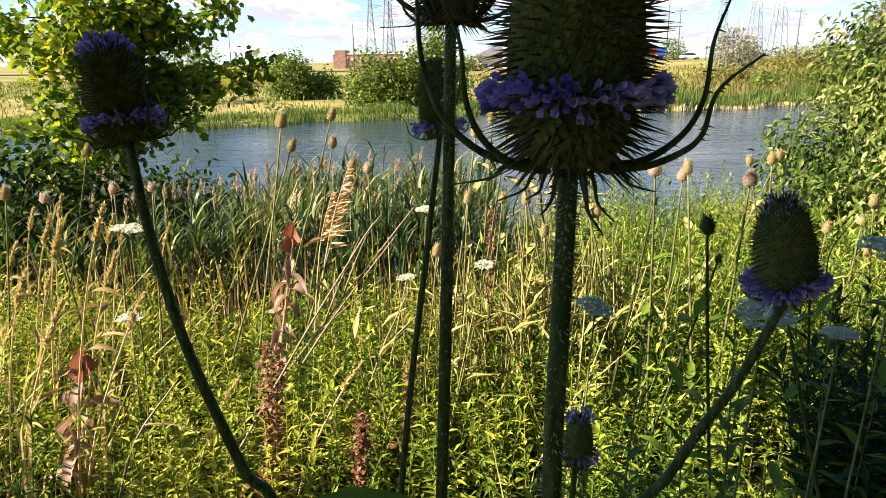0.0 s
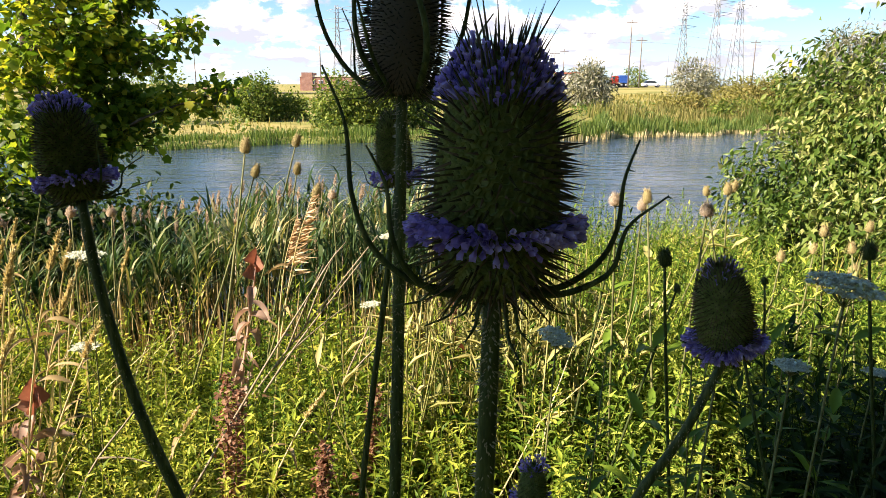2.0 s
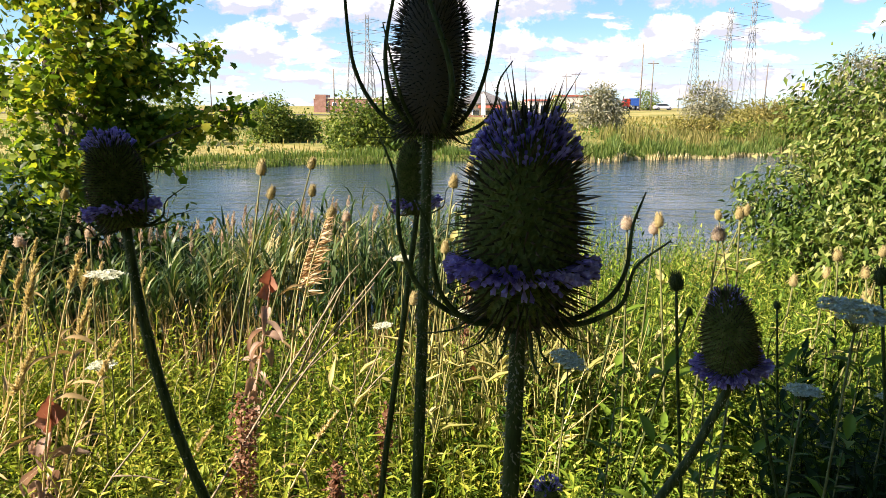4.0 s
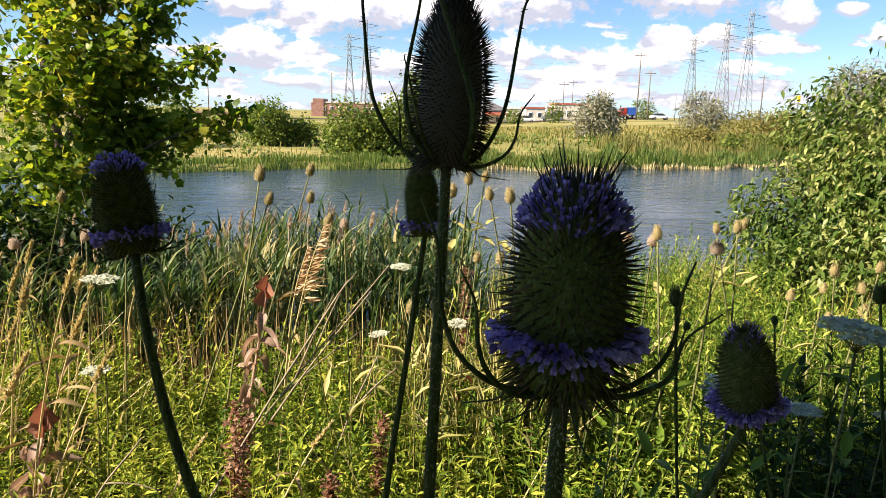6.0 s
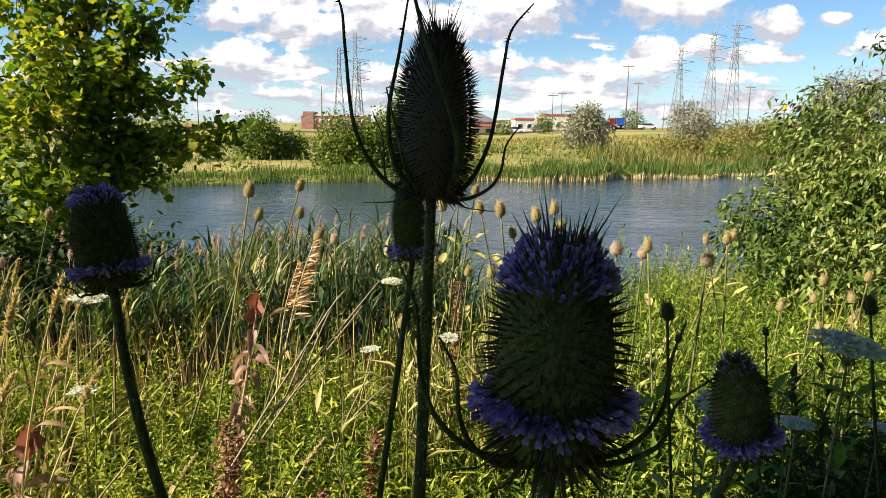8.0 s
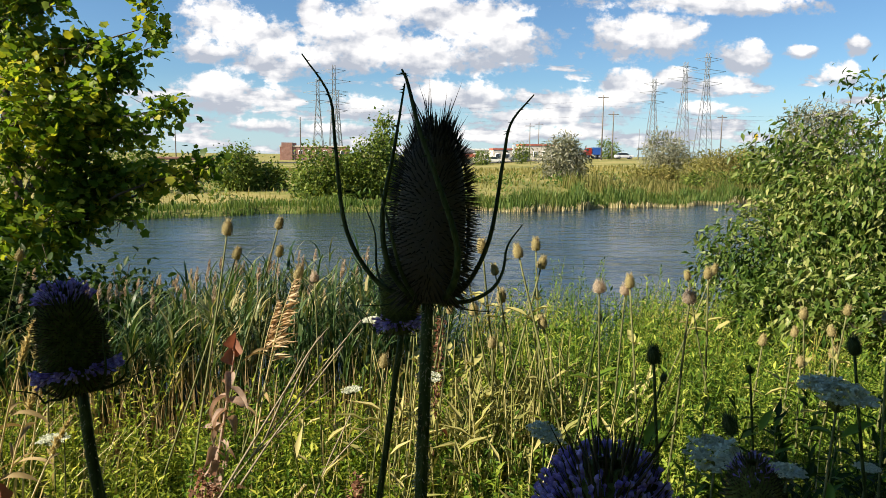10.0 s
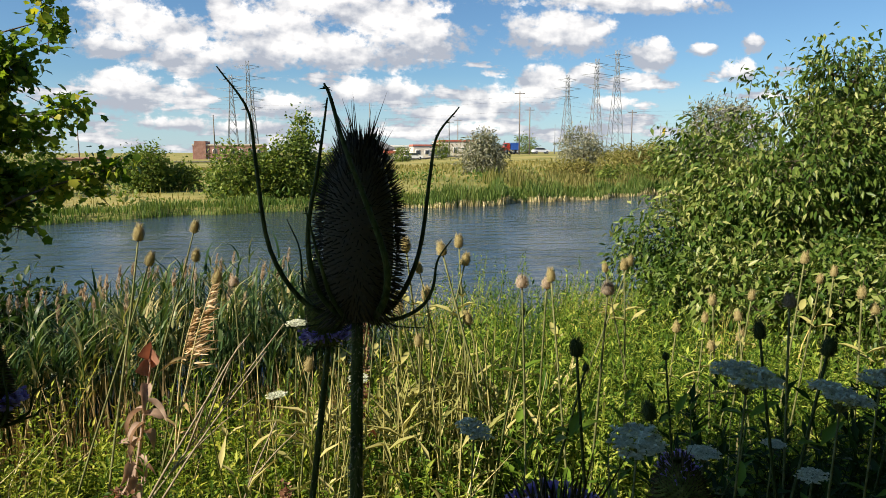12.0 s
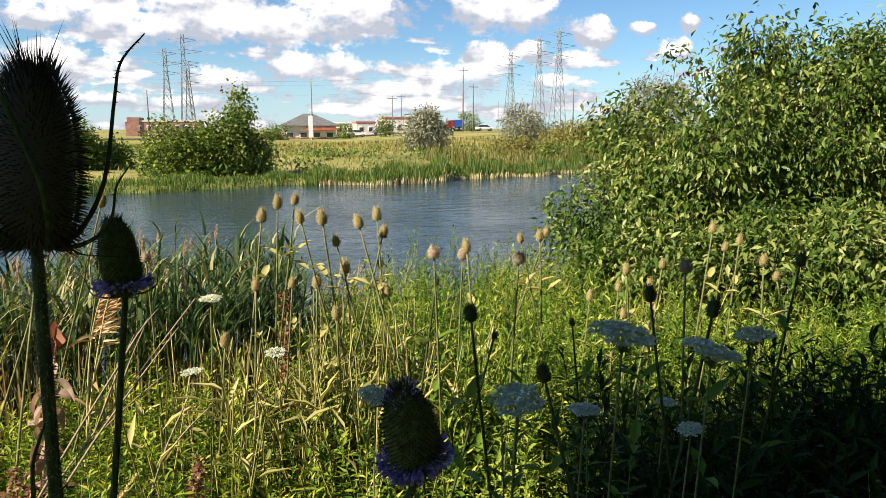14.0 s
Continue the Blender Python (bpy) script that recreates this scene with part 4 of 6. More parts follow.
# second tree added out of view to keep the corner of tall weeds dark
tree("tree", "unseen leafy tree added to darken the tall weeds", "tree", (3.3, -0.5, float(ground_z(3.3, -0.5))), [(0, 0, 0), (-0.05, 0.1, 1.2), (-0.2, 0.3, 2.3), (-0.3, 0.4, 3.6)], 0.09,
     [((1.7, 1.2, 3.0), (0.8, 0.6, 0.35), 420), ((2.7, 0.9, 2.7), (0.9, 0.7, 0.5), 520), ((3.1, -0.2, 3.5), (0.9, 0.8, 0.6), 260)], 14, 0.13, 0.13, 0.9, T_LEAF4, M_MAPLE, 25, 3, 0.9, 0.0, 0.25)
# tree added out of view, whose outer twigs throw flecks of shade on the weeds
tree("tree", "unseen slender tree added for flecks of shade", "tree", (-6.0, -0.9, float(ground_z(-6.0, -0.9))), [(0, 0, 0), (0.05, 0.05, 1.2), (0.2, 0.2, 2.4), (0.4, 0.4, 3.8)], 0.06,
     [((-5.6, -0.5, 3.8), (0.5, 0.5, 0.5), 90), ((-4.35, 0.36, 3.2), (0.55, 0.30, 0.22), 16), ((-4.7, 0.1, 3.4), (0.3, 0.3, 0.25), 16)], 12, 0.13, 0.12, 0.9, T_LEAF4, M_MAPLE, 26, 1, 0.9, 0.0, 0.2)

# thicket added unseen behind and beside the camera to block sky light
for q, (x, y, h) in enumerate([(0.5, -5.6, 5.5), (3.6, -5.2, 6.0), (6.2, -3.2, 6.5), (7.4, -0.6, 6.0), (7.6, 2.0, 5.0), (-2.6, -6.6, 4.0), (4.3, 0.2, 5.0)]):
    tree("tree", "unseen tall green tree added to block sky light", "tree", (x, y, float(ground_z(x, y))), [(0, 0, 0), (0.05, 0.05, h * 0.3), (0.1, 0.1, h * 0.6), (0.1, 0.1, h * 0.9)], 0.11,
         [((x, y, h * 0.68), (1.7, 1.5, h * 0.33), 260), ((x + 0.4, y, h * 0.28), (1.7, 1.3, h * 0.28), 240)], 9, 0.22, 0.26, 0.8, T_LEAF4, M_FARGREEN, 200 + q, 6, 0.6, 0.25, 0.3)

# far bank
FAR = "trees on the far bank"


def far_tree(label, lobes, seed, mat=M_FARGREEN, per=9, leaf=0.17, width=0.6, spread=0.20, limbs=4, category="tree", gap=0.45, shell=0.5, trunk_r=0.09):
    c = np.mean([l[0] for l in lobes], 0)
    gz = float(ground_z(c[0], c[1]))
    top = max(l[0][2] for l in lobes) - gz
    return tree("tree" if category == "tree" else category, label, category, (c[0], c[1], gz), [(0, 0, 0), (0.05, 0, top * 0.35), (-0.05, 0.05, top * 0.7), (0, 0, top)], trunk_r,
                lobes, per, spread, leaf, width, T_LEAF4 if mat is not M_WILLOW else T_NARROW, mat, seed, limbs, gap, shell, 0.3, FAR)


far_tree("round green tree above the far bank", [((-8.35, 34.0, 0.75), (0.95, 0.9, 1.15), 380), ((-7.85, 34.2, 0.35), (0.7, 0.7, 0.75), 170)], 31)
far_tree("small olive shrub above the far bank", [((-6.8, 35.0, 0.2), (0.65, 0.6, 0.7), 200)], 32, category="shrub")
far_tree("wide green bush at the far water edge", [((-3.75, 30.5, 0.50), (1.25, 1.1, 1.30), 520), ((-2.85, 30.3, 0.30), (0.9, 0.9, 1.0), 240)], 33, category="bush")
far_tree("tall green bush at the far water edge", [((-1.55, 30.8, 0.75), (1.2, 1.1, 1.50), 560), ((-0.65, 31.1, 0.40), (1.0, 0.9, 1.15), 330), ((-1.0, 32.2, 2.5), (0.38, 0.35, 0.75), 90)], 34)
far_tree("silver-grey willow bush on the meadow", [((11.3, 50, 1.2), (1.7, 1.4, 1.4), 240), ((12.4, 50.5, 0.9), (1.3, 1.2, 1.1), 160), ((11.6, 50.2, 2.3), (0.9, 0.9, 0.8), 80)], 35, M_WILLOW, 10, 0.34, 0.28, 0.26, 8, "bush", 0.2, 0.35)
far_tree("silver-grey willow bush on the meadow", [((23.0, 60, 2.0), (2.0, 1.6, 1.7), 230), ((24.3, 60.5, 1.5), (1.5, 1.4, 1.2), 130)], 36, M_WILLOW, 10, 0.36, 0.28, 0.3, 8, "bush", 0.2, 0.35)
far_tree("grey-green willow tree beyond the bush", [((18.3, 30, 2.7), (1.3, 1.1, 1.4), 300), ((19.9, 30.5, 2.4), (1.4, 1.2, 1.4), 240), ((17.4, 29.8, 1.6), (0.8, 0.8, 1.0), 110)], 37, M_WILLOW, 11, 0.22, 0.3, 0.2, 8, "tree", 0.35, 0.4)
far_tree("bright green willow scrub standing in the far shallows", [((10.7, 32.6, -0.35), (0.75, 0.5, 0.5), 130), ((11.5, 32.9, -0.45), (0.6, 0.5, 0.35), 70)], 46, M_CATTAIL, 12, 0.15, 0.4, 0.12, 4, "bush")
far_tree("olive shrub in the reed bed", [((16.6, 36.5, 0.1), (1.5, 1.0, 0.6), 170), ((18.6, 37.2, 0.0), (1.2, 1.0, 0.7), 120)], 47, M_FARGREEN, 11, 0.18, 0.5, 0.18, 4, "bush")
far_tree("olive shrub in the reed bed", [((15.2, 41, 0.35), (1.6, 1.1, 0.6), 150)], 48, M_MEADOW, 12, 0.22, 0.4, 0.2, 4, "bush")
far_tree("brownish shrub on the meadow", [((21.5, 46, 1.0), (2.2, 1.3, 0.9), 210), ((24.0, 47, 1.1), (1.7, 1.2, 1.0), 140)], 49, M_MEADOW, 12, 0.24, 0.4, 0.25, 4, "bush")
far_tree("low olive shrub on the meadow", [((3.6, 43, -0.1), (1.0, 0.8, 0.45), 80), ((5.0, 43.5, -0.2), (0.7, 0.6, 0.3), 40)], 50, M_FARGREEN, 11, 0.16, 0.5, 0.16, 4, "bush")
far_tree("low dark bushes by the road", [((1.2, 140, 0.6), (1.6, 1.2, 1.7), 90), ((3.2, 141, 0.7), (1.4, 1.2, 1.6), 80)], 38, category="bush", leaf=0.35, spread=0.4)
far_tree("green tree beside the house", [((16.0, 143, 0.9), (1.7, 1.3, 1.6), 110)], 39, leaf=0.35, spread=0.4)
far_tree("green tree at the road", [((24.0, 141, 1.9), (1.6, 1.3, 2.2), 120)], 40, leaf=0.35, spread=0.4)
far_tree("green tree behind the truck", [((54.0, 180, 3.4), (3.0, 2.2, 2.6), 170)], 41, leaf=0.45, spread=0.5)
far_tree("olive bushes along the road", [((62, 120, 2.0), (3.0, 2.0, 1.5), 140), ((70, 122, 2.4), (3.2, 2.0, 1.9), 140)], 42, category="bush", leaf=0.35, spread=0.4)
far_tree("olive shrub on the far bank", [((20.0, 36, 0.9), (2.0, 1.5, 1.2), 240)], 43, category="bush", leaf=0.2)
far_tree("green tree at the end of the pond", [((-13.0, 32.0, 1.0), (1.8, 1.4, 1.5), 260)], 44)

# reeds along the far edge of the water
r = np.random.default_rng(51)


def shore(x):
    return np.interp(x, SHORE_X, SHORE_Y) + 0.35 * np.sin(x * 0.9) + 0.2 * np.sin(x * 2.3 + 1)


def far_reeds(name, label, x0, x1, n, d0, d1, h, w, mat, sd):
    r = np.random.default_rng(sd)
    x = x0 + (x1 - x0) * r.random(n)
    y = shore(x) + d0 + (d1 - d0) * r.random(n)
    clump = 0.75 + 0.5 * np.sin(x * 2.1 + np.sin(x * 0.7) * 2) * np.sin(x * 0.83 + 1)
    z = np.maximum(ground_z(x, y), WATER_Z - 0.05)
    hh = h * (0.6 + 0.5 * r.random(n)) * np.clip(clump, 0.55, 1.25)
    v, f = blades(np.stack([x, y, z], -1), hh, w * (0.7 + 0.6 * r.random(n)), 6.283 * r.random(n), 0.15 + 0.4 * r.random(n))
    tagged(piece(name, fast_mesh(name, v, f, mat)), label, "reeds", kind="stuff")


far_reeds("cattail_belt", "belt of green cattails along the far shore", 1.5, 40, 17000, -0.6, 1.3, 0.85, 0.035, M_CATTAIL, 52)
far_reeds("olive_reed_bed", "olive-brown reed bed behind the cattails", 9, 34, 9000, 0.8, 9, 1.15, 0.05, M_OLIVE, 55)
far_reeds("bank_grass", "bright green grass along the far shore", -30, 3.0, 12000, -0.35, 2.2, 0.36, 0.03, M_CATTAIL, 53)
far_reeds("dry_reed_stubble", "pale dry reed stalks at the far water edge", 2, 38, 4200, -0.75, -0.3, 0.42, 0.03, M_STRAW, 54)
# meadow
n = 24000
x, k = -45 + 110 * r.random(n), r.random(n) ** 1.6
y = shore(x) + 1.4 + 60 * k
v, f = blades(np.stack([x, y, ground_z(x, y) - 0.02], -1), (0.12 + 0.18 * r.random(n)) * (1 + k), 0.035 * (1 + 2.5 * k), 6.283 * r.random(n), 0.3 + 0.5 * r.random(n))
tagged(piece("meadow_grass", fast_mesh("meadow_grass", v, f, M_MEADOW)), "yellowing meadow grass behind the pond", "grass", kind="stuff")
# weedy clumps on the meadow
n = 260
cx = -30 + 75 * r.random(n)
cy = shore(cx) + 2 + 24 * r.random(n)
c = np.stack([cx, cy, ground_z(cx, cy) + 0.25], -1)
v, f = leaf_cloud(c, np.tile((0, 0, 1.0), (n, 1)), 26, (0.5, 0.4, 0.16), 0.24, 0.45, T_NARROW, r, 0.0)
tagged(piece("meadow_weeds", fast_mesh("meadow_weeds", v, f, M_CATTAIL)), "clumps of green weeds on the meadow", "weeds", kind="stuff")

# ---------------------------------------------------------------- plants on the near bank
r = np.random.default_rng(61)


def on_ground(x, y, drop=0.02):
    return np.stack([x, y, ground_z(x, y) - drop], -1)


def patchy(x, y, s, seed):
    return vnoise(np.stack([x, y, np.zeros_like(x)], -1), s, seed)


def forbs(name, label, x, y, h, leaves, leaf, width, mat, r, lean=0.2, up=0.18, start=0.12):
    """Upright leafy weeds: a stem and lance-shaped leaves all the way up."""
    n = len(x)
    base = on_ground(x, y)
    tilt = r.standard_normal((n, 2)) * lean + (0.05, 0)
    top = base + np.stack([tilt[:, 0] * h, tilt[:, 1] * h, h], -1)
    sv = scatter(STEM_V, STEM_F, sized(frames(top - base), np.linalg.norm(top - base, axis=1), np.full(n, 0.0038), np.full(n, 0.0038)), base)
    k = np.tile(np.linspace(start, 1, leaves), n)
    b, t = np.repeat(base, leaves, 0), np.repeat(top, leaves, 0)
    p = b + (t - b) * k[:, None]
    az = np.tile(np.arange(leaves) * 2.4, n) + np.repeat(r.random(n) * 6.28, leaves) + 0.3 * r.standard_normal(n * leaves)
    el = up + 0.6 * k ** 3 + 0.25 * r.standard_normal(n * leaves)
    d = np.stack([np.cos(az) * np.cos(el), np.sin(az) * np.cos(el), np.sin(el)], -1)
    l = leaf * (0.6 + 0.6 * r.random(n * leaves)) * (1.15 - 0.45 * k)
    lv = scatter(*T_LEAF4, sized(frames(d, 0.3 * r.standard_normal(n * leaves)), l, l * width), p)
    ob = piece(name, fast_mesh(name, *join(sv, lv), mat))
    return tagged(ob, label, "weeds", kind="stuff")


n = 8300
x, y = -2.9 + 7.3 * r.random(n), 1.15 + 4.2 * r.random(n) ** 1.1
keep = ~((y < 2.1) & (x < 0.3) & (patchy(x, y, 4.0, 20.0) < -0.06)) & ((y > 1.5) | (np.abs(x) > 0.35)) & ((x > 0.1) | (y < 3.42 + 0.12 * np.sin(x * 3))) & ~((x > 1.05) & (y < 1.9)) & (y > 1.3 + 0.2 * np.sin(x * 2.7) + 0.12 * np.sin(x * 7.1))
x, y = x[keep], y[keep]
h = np.clip(0.40 + 0.25 * patchy(x, y, 1.3, 3.0) + 0.1 * r.standard_normal(len(x)), 0.15, 0.8) * np.where(y < 1.7, 0.85, 1.0)
h = h * (1 + 0.12 * smooth(0.1, -0.3, x) * smooth(2.3, 2.8, y)) * (1 + 0.4 * patchy(x, y, 3.1, 12.0)) + 0.36 * smooth(0.0, 0.8, x) * smooth(1.75, 2.6, y) * (1 - 0.75 * smooth(0.38, 0.62, x / y))
gold = (x < 0.25 + 0.2 * np.sin(y * 4)) & (y > 1.75 + 0.2 * np.sin(x * 3))
forbs("meadow_forbs", "dense green leafy weeds on the bank", x[~gold], y[~gold], h[~gold], 28, 0.058, 0.25, M_FORB, r, start=0.32)
forbs("yellow_forbs", "yellow-green leafy weeds before the reeds", x[gold], y[gold], h[gold], 28, 0.055, 0.27, M_YELLOWFORB, r, start=0.32)
# weeds in the dark corner carry part of its shade in their leaf colour
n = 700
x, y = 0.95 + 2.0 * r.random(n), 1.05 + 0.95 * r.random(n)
forbs("tall_weeds", "tall leafy weeds beside the teasels, coloured dark for shade", x, y, 0.55 + 0.30 * r.random(n), 26, 0.10, 0.26, M_SHADE, r)
n = 420
x, y = -0.9 + 3.6 * r.random(n), 2.2 + 2.2 * r.random(n)
forbs("goldenrod", "upright leafy goldenrod stems without flowers", x, y, 0.36 + 0.26 * r.random(n), 40, 0.055, 0.28, M_FORB, r, 0.08, 0.3, 0.35)

n = 2000
x, y = -4.4 + 10.2 * r.random(n), 1.2 + 4.6 * r.random(n)
keep = (x > 0.1) | (y < 3.2)
x, y = x[keep], y[keep]
n = len(x)
h = np.clip(0.33 + 0.18 * patchy(x, y, 1.1, 8.0) + 0.10 * r.standard_normal(n), 0.12, 0.7)
v, f = blades(on_ground(x, y), h, 0.0055 + 0.005 * r.random(n), 6.28 * r.random(n), 0.25 + 0.7 * r.random(n))
tagged(piece("grass", fast_mesh("grass", v, f, M_GRASS)), "long green and yellowing grass", "grass", kind="stuff")
n = 150
x, y = -4.2 + 6.0 * r.random(n), 1.4 + 3.6 * r.random(n)
v, f = blades(on_ground(x, y), 0.45 + 0.35 * r.random(n), 0.004 + 0.004 * r.random(n), 6.28 * r.random(n), 0.2 + 0.9 * r.random(n))
tagged(piece("dry_grass", fast_mesh("dry_grass", v, f, M_STRAW)), "dry straw-coloured grass stalks", "grass", kind="stuff")
n = 190
x, y = -2.3 + 1.1 * r.random(n), 1.5 + 1.4 * r.random(n)
v, f = blades(on_ground(x, y), 0.30 + 0.50 * r.random(n), 0.006 + 0.010 * r.random(n), 0.9 * r.standard_normal(n), 0.2 + 0.9 * r.random(n))
tagged(piece("dry_grass", fast_mesh("dry_grass", v, f, M_STRAW)), "tuft of tall straw-coloured dry grass", "grass", kind="stuff")
# trodden grass round the camera and beside the weeds
n = 17000
x, y = -9 + 18 * r.random(n), -5 + 11 * r.random(n)
keep = (y < 1.4 + 0.15 * np.sin(x * 2.3)) | (x < -4.0) | (x > 5.2)
x, y = x[keep], y[keep]
n = len(x)
v, f = blades(on_ground(x, y), 0.16 + 0.22 * r.random(n), 0.012 + 0.012 * r.random(n), 6.28 * r.random(n), 0.4 + 0.9 * r.random(n))
tagged(piece("grass", fast_mesh("grass", v, f, M_GRASS)), "short trodden grass beside the weeds", "grass", kind="stuff")
# sedge towards the water
n = 6000
x, y = -0.4 + 4.8 * r.random(n), 3.7 + 2.9 * r.random(n) ** 0.8
keep = patchy(x, y, 2.2, 5.0) > 0.08
x, y = x[keep], y[keep]
n = len(x)
h = 0.50 + 0.30 * r.random(n) + 0.16 * smooth(4, 6, y)
v, f = blades(on_ground(x, y), h, 0.007 + 0.006 * r.random(n), 0.5 * r.standard_normal(n) + 0.2, 0.15 + 0.5 * r.random(n))
tagged(piece("sedge", fast_mesh("sedge", v, f, M_SEDGE)), "tall yellow-green sedge at the water's edge", "sedge", kind="stuff")

# spent stalks among the seed heads
def spent_stalks(label, n, x, y, low, high, thick, r):
    d = np.stack([0.16 * r.standard_normal(n), 0.1 * r.standard_normal(n), np.ones(n)], -1)
    v1 = scatter(STEM_V, STEM_F, sized(frames(d), low + high * r.random(n), np.full(n, thick), np.full(n, thick)), on_ground(x, y))
    k = 0.45 + 0.45 * r.random(n * 2)
    p = np.repeat(on_ground(x, y), 2, 0) + np.repeat(unit(d), 2, 0) * (0.8 * k)[:, None]
    d2 = np.repeat(d, 2, 0) * 0.6 + np.stack([0.8 * r.standard_normal(n * 2), 0.5 * r.standard_normal(n * 2), 0.4 * r.random(n * 2)], -1)
    v2 = scatter(*T_LEAF4, sized(frames(d2), 0.08 + 0.08 * r.random(n * 2), 0.012 + 0.012 * r.random(n * 2)), p)
    return tagged(piece("spent_stalks", fast_mesh("spent_stalks", *join(v1, v2), M_STALK)), label, "weeds", kind="stuff")


n = 150
spent_stalks("pale spent stalks with narrow dry leaves", n, 0.36 + 0.24 * r.standard_normal(n), 2.65 + 0.14 * r.standard_normal(n), 0.5, 0.45, 0.006, r)
r2 = np.random.default_rng(611)
n = 95
spent_stalks("pale spent stalks before the reeds", n, 0.22 + 0.28 * r2.standard_normal(n), 2.42 + 0.10 * r2.standard_normal(n), 0.45, 0.5, 0.007, r2)

n = 110
x, y = 0.1 + 2.7 * r.random(n), 2.3 + 2.4 * r.random(n)
forbs("broad_weeds", "rank weeds with long broad leaves among the teasels", x, y, 0.45 + 0.3 * r.random(n), 11, 0.14, 0.20, M_FORB, r, 0.16, 0.30, 0.1)

# reeds
n = 1500
x, y = -4.8 + 5.0 * r.random(n), 3.65 + 2.2 * r.random(n)
gz = ground_z(x, y)
h = (0.70 - 0.06 * (y - 4) - 0.22 * smooth(-1.1, -1.9, x) + 0.09 * r.standard_normal(n) + 0.10 * patchy(x, y, 1.2, 4.0)) - gz
h = np.maximum(h, 0.5)
base = np.stack([x, y, gz], -1)
lean = np.stack([0.06 + 0.05 * r.standard_normal(n), 0.04 * r.standard_normal(n), np.ones(n)], -1)
sv = scatter(STEM_V, STEM_F, sized(frames(lean), h * 0.93, np.full(n, 0.008), np.full(n, 0.008)), base)
m = 11
k = 0.42 + 0.56 * r.random((n, m)) ** 0.8
p = (base[:, None] + lean[:, None] * (h[:, None] * k)[..., None]).reshape(-1, 3)
az = np.where(r.random(n * m) < 0.68, 0.0, PI) + 0.8 * r.standard_normal(n * m)
v, f = blades(p, 0.10 + 0.13 * r.random(n * m), 0.008 + 0.012 * r.random(n * m), az, 0.5 + 1.5 * r.random(n * m))
tagged(piece("reeds", fast_mesh("reeds", *join(sv, (v, f)), M_REED)), "dense green reeds bending in the wind", "reeds", kind="stuff")
n = 2600
x, y = -4.4 + 4.8 * r.random(n), 3.5 + 2.0 * r.random(n) ** 1.6
v, f = blades(on_ground(x, y), (0.35 + 0.40 * r.random(n)) * (1 - 0.3 * smooth(3.9, 4.3, y)), 0.006 + 0.005 * r.random(n), 6.28 * r.random(n), 0.05 + 0.25 * r.random(n))
tagged(piece("dead_reed_stalks", fast_mesh("dead_reed_stalks", v, f, M_DEADREED)), "dry brown reed stalks before the green reeds", "reeds", kind="stuff")


def plume(r, size):
    """A soft drooping reed plume along +z."""
    n = 70
    k = r.random(n)
    az = r.random(n) * 6.28
    d = np.stack([np.cos(az) * 0.45 + 0.25, np.sin(az) * 0.45, np.ones(n) * 0.9], -1)
    l = size * (0.35 - 0.2 * k)
    p = np.stack([0.12 * size * k * k, 0 * k, k * size * 0.8], -1)
    return scatter(*T_NARROW, sized(frames(d, r.random(n) * 6.28), l, l * 0.16), p)


n = 72
x, y = -2.7 + 2.4 * r.random(n), 4.0 + 1.6 * r.random(n)
z = 0.70 + 0.16 * r.random(n) - 0.06 * (y - 4) - 0.15 * smooth(-1.1, -1.9, x)
parts = []
for q in range(n):
    v, f = plume(r, 0.10 + 0.05 * r.random())
    parts.append((v + (x[q], y[q], z[q]), f))
    parts.append(scatter(STEM_V, STEM_F, sized(frames(np.array([[0.05, 0, 1.0]])), np.array([0.55]), np.array([0.006]), np.array([0.006])), np.array([[x[q] - 0.025, y[q], z[q] - 0.5]])))
tagged(piece("reed_plumes", fast_mesh("reed_plumes", *join(*parts), M_PLUME)), "pale pinkish reed plumes above the reeds", "reeds", kind="stuff")

# ---------------------------------------------------------------- single plants on the near bank


def seed_head(length, radius, n, seed):
    r = np.random.default_rng(seed)
    f = np.linspace(0, 1, 9)
    th = np.linspace(0, 6.2832, 10, endpoint=False)
    rad = np.maximum(egg(f), 0.08) * radius
    V = np.stack([rad[:, None] * np.cos(th), rad[:, None] * np.sin(th), np.repeat((f * length)[:, None], 10, 1)], -1).reshape(-1, 3)
    i, j = np.meshgrid(np.arange(8), np.arange(10), indexing="ij")
    k = (j + 1) % 10
    F = np.stack([i * 10 + j, i * 10 + k, (i + 1) * 10 + k, (i + 1) * 10 + j], -1).reshape(-1, 4)
    F = np.concatenate([F[:, [0, 1, 2]], F[:, [0, 2, 3]]])
    q, a = (np.arange(n) + 0.5) / n, np.arange(n) * 2.399963
    rr = np.maximum(egg(q), 0.1) * radius
    el = 0.25 + 1.0 * q
    d = np.stack([np.cos(a) * np.cos(el), np.sin(a) * np.cos(el), np.sin(el)], -1)
    s = scatter(SPIKE_V, SPIKE_F, sized(frames(d), radius * (0.5 + 0.4 * r.random(n) + 0.6 * smooth(0.8, 1, q)), np.full(n, radius * 0.16), np.full(n, radius * 0.16)),
                np.stack([rr * np.cos(a), rr * np.sin(a), q * length], -1))
    return join((V, F), s)


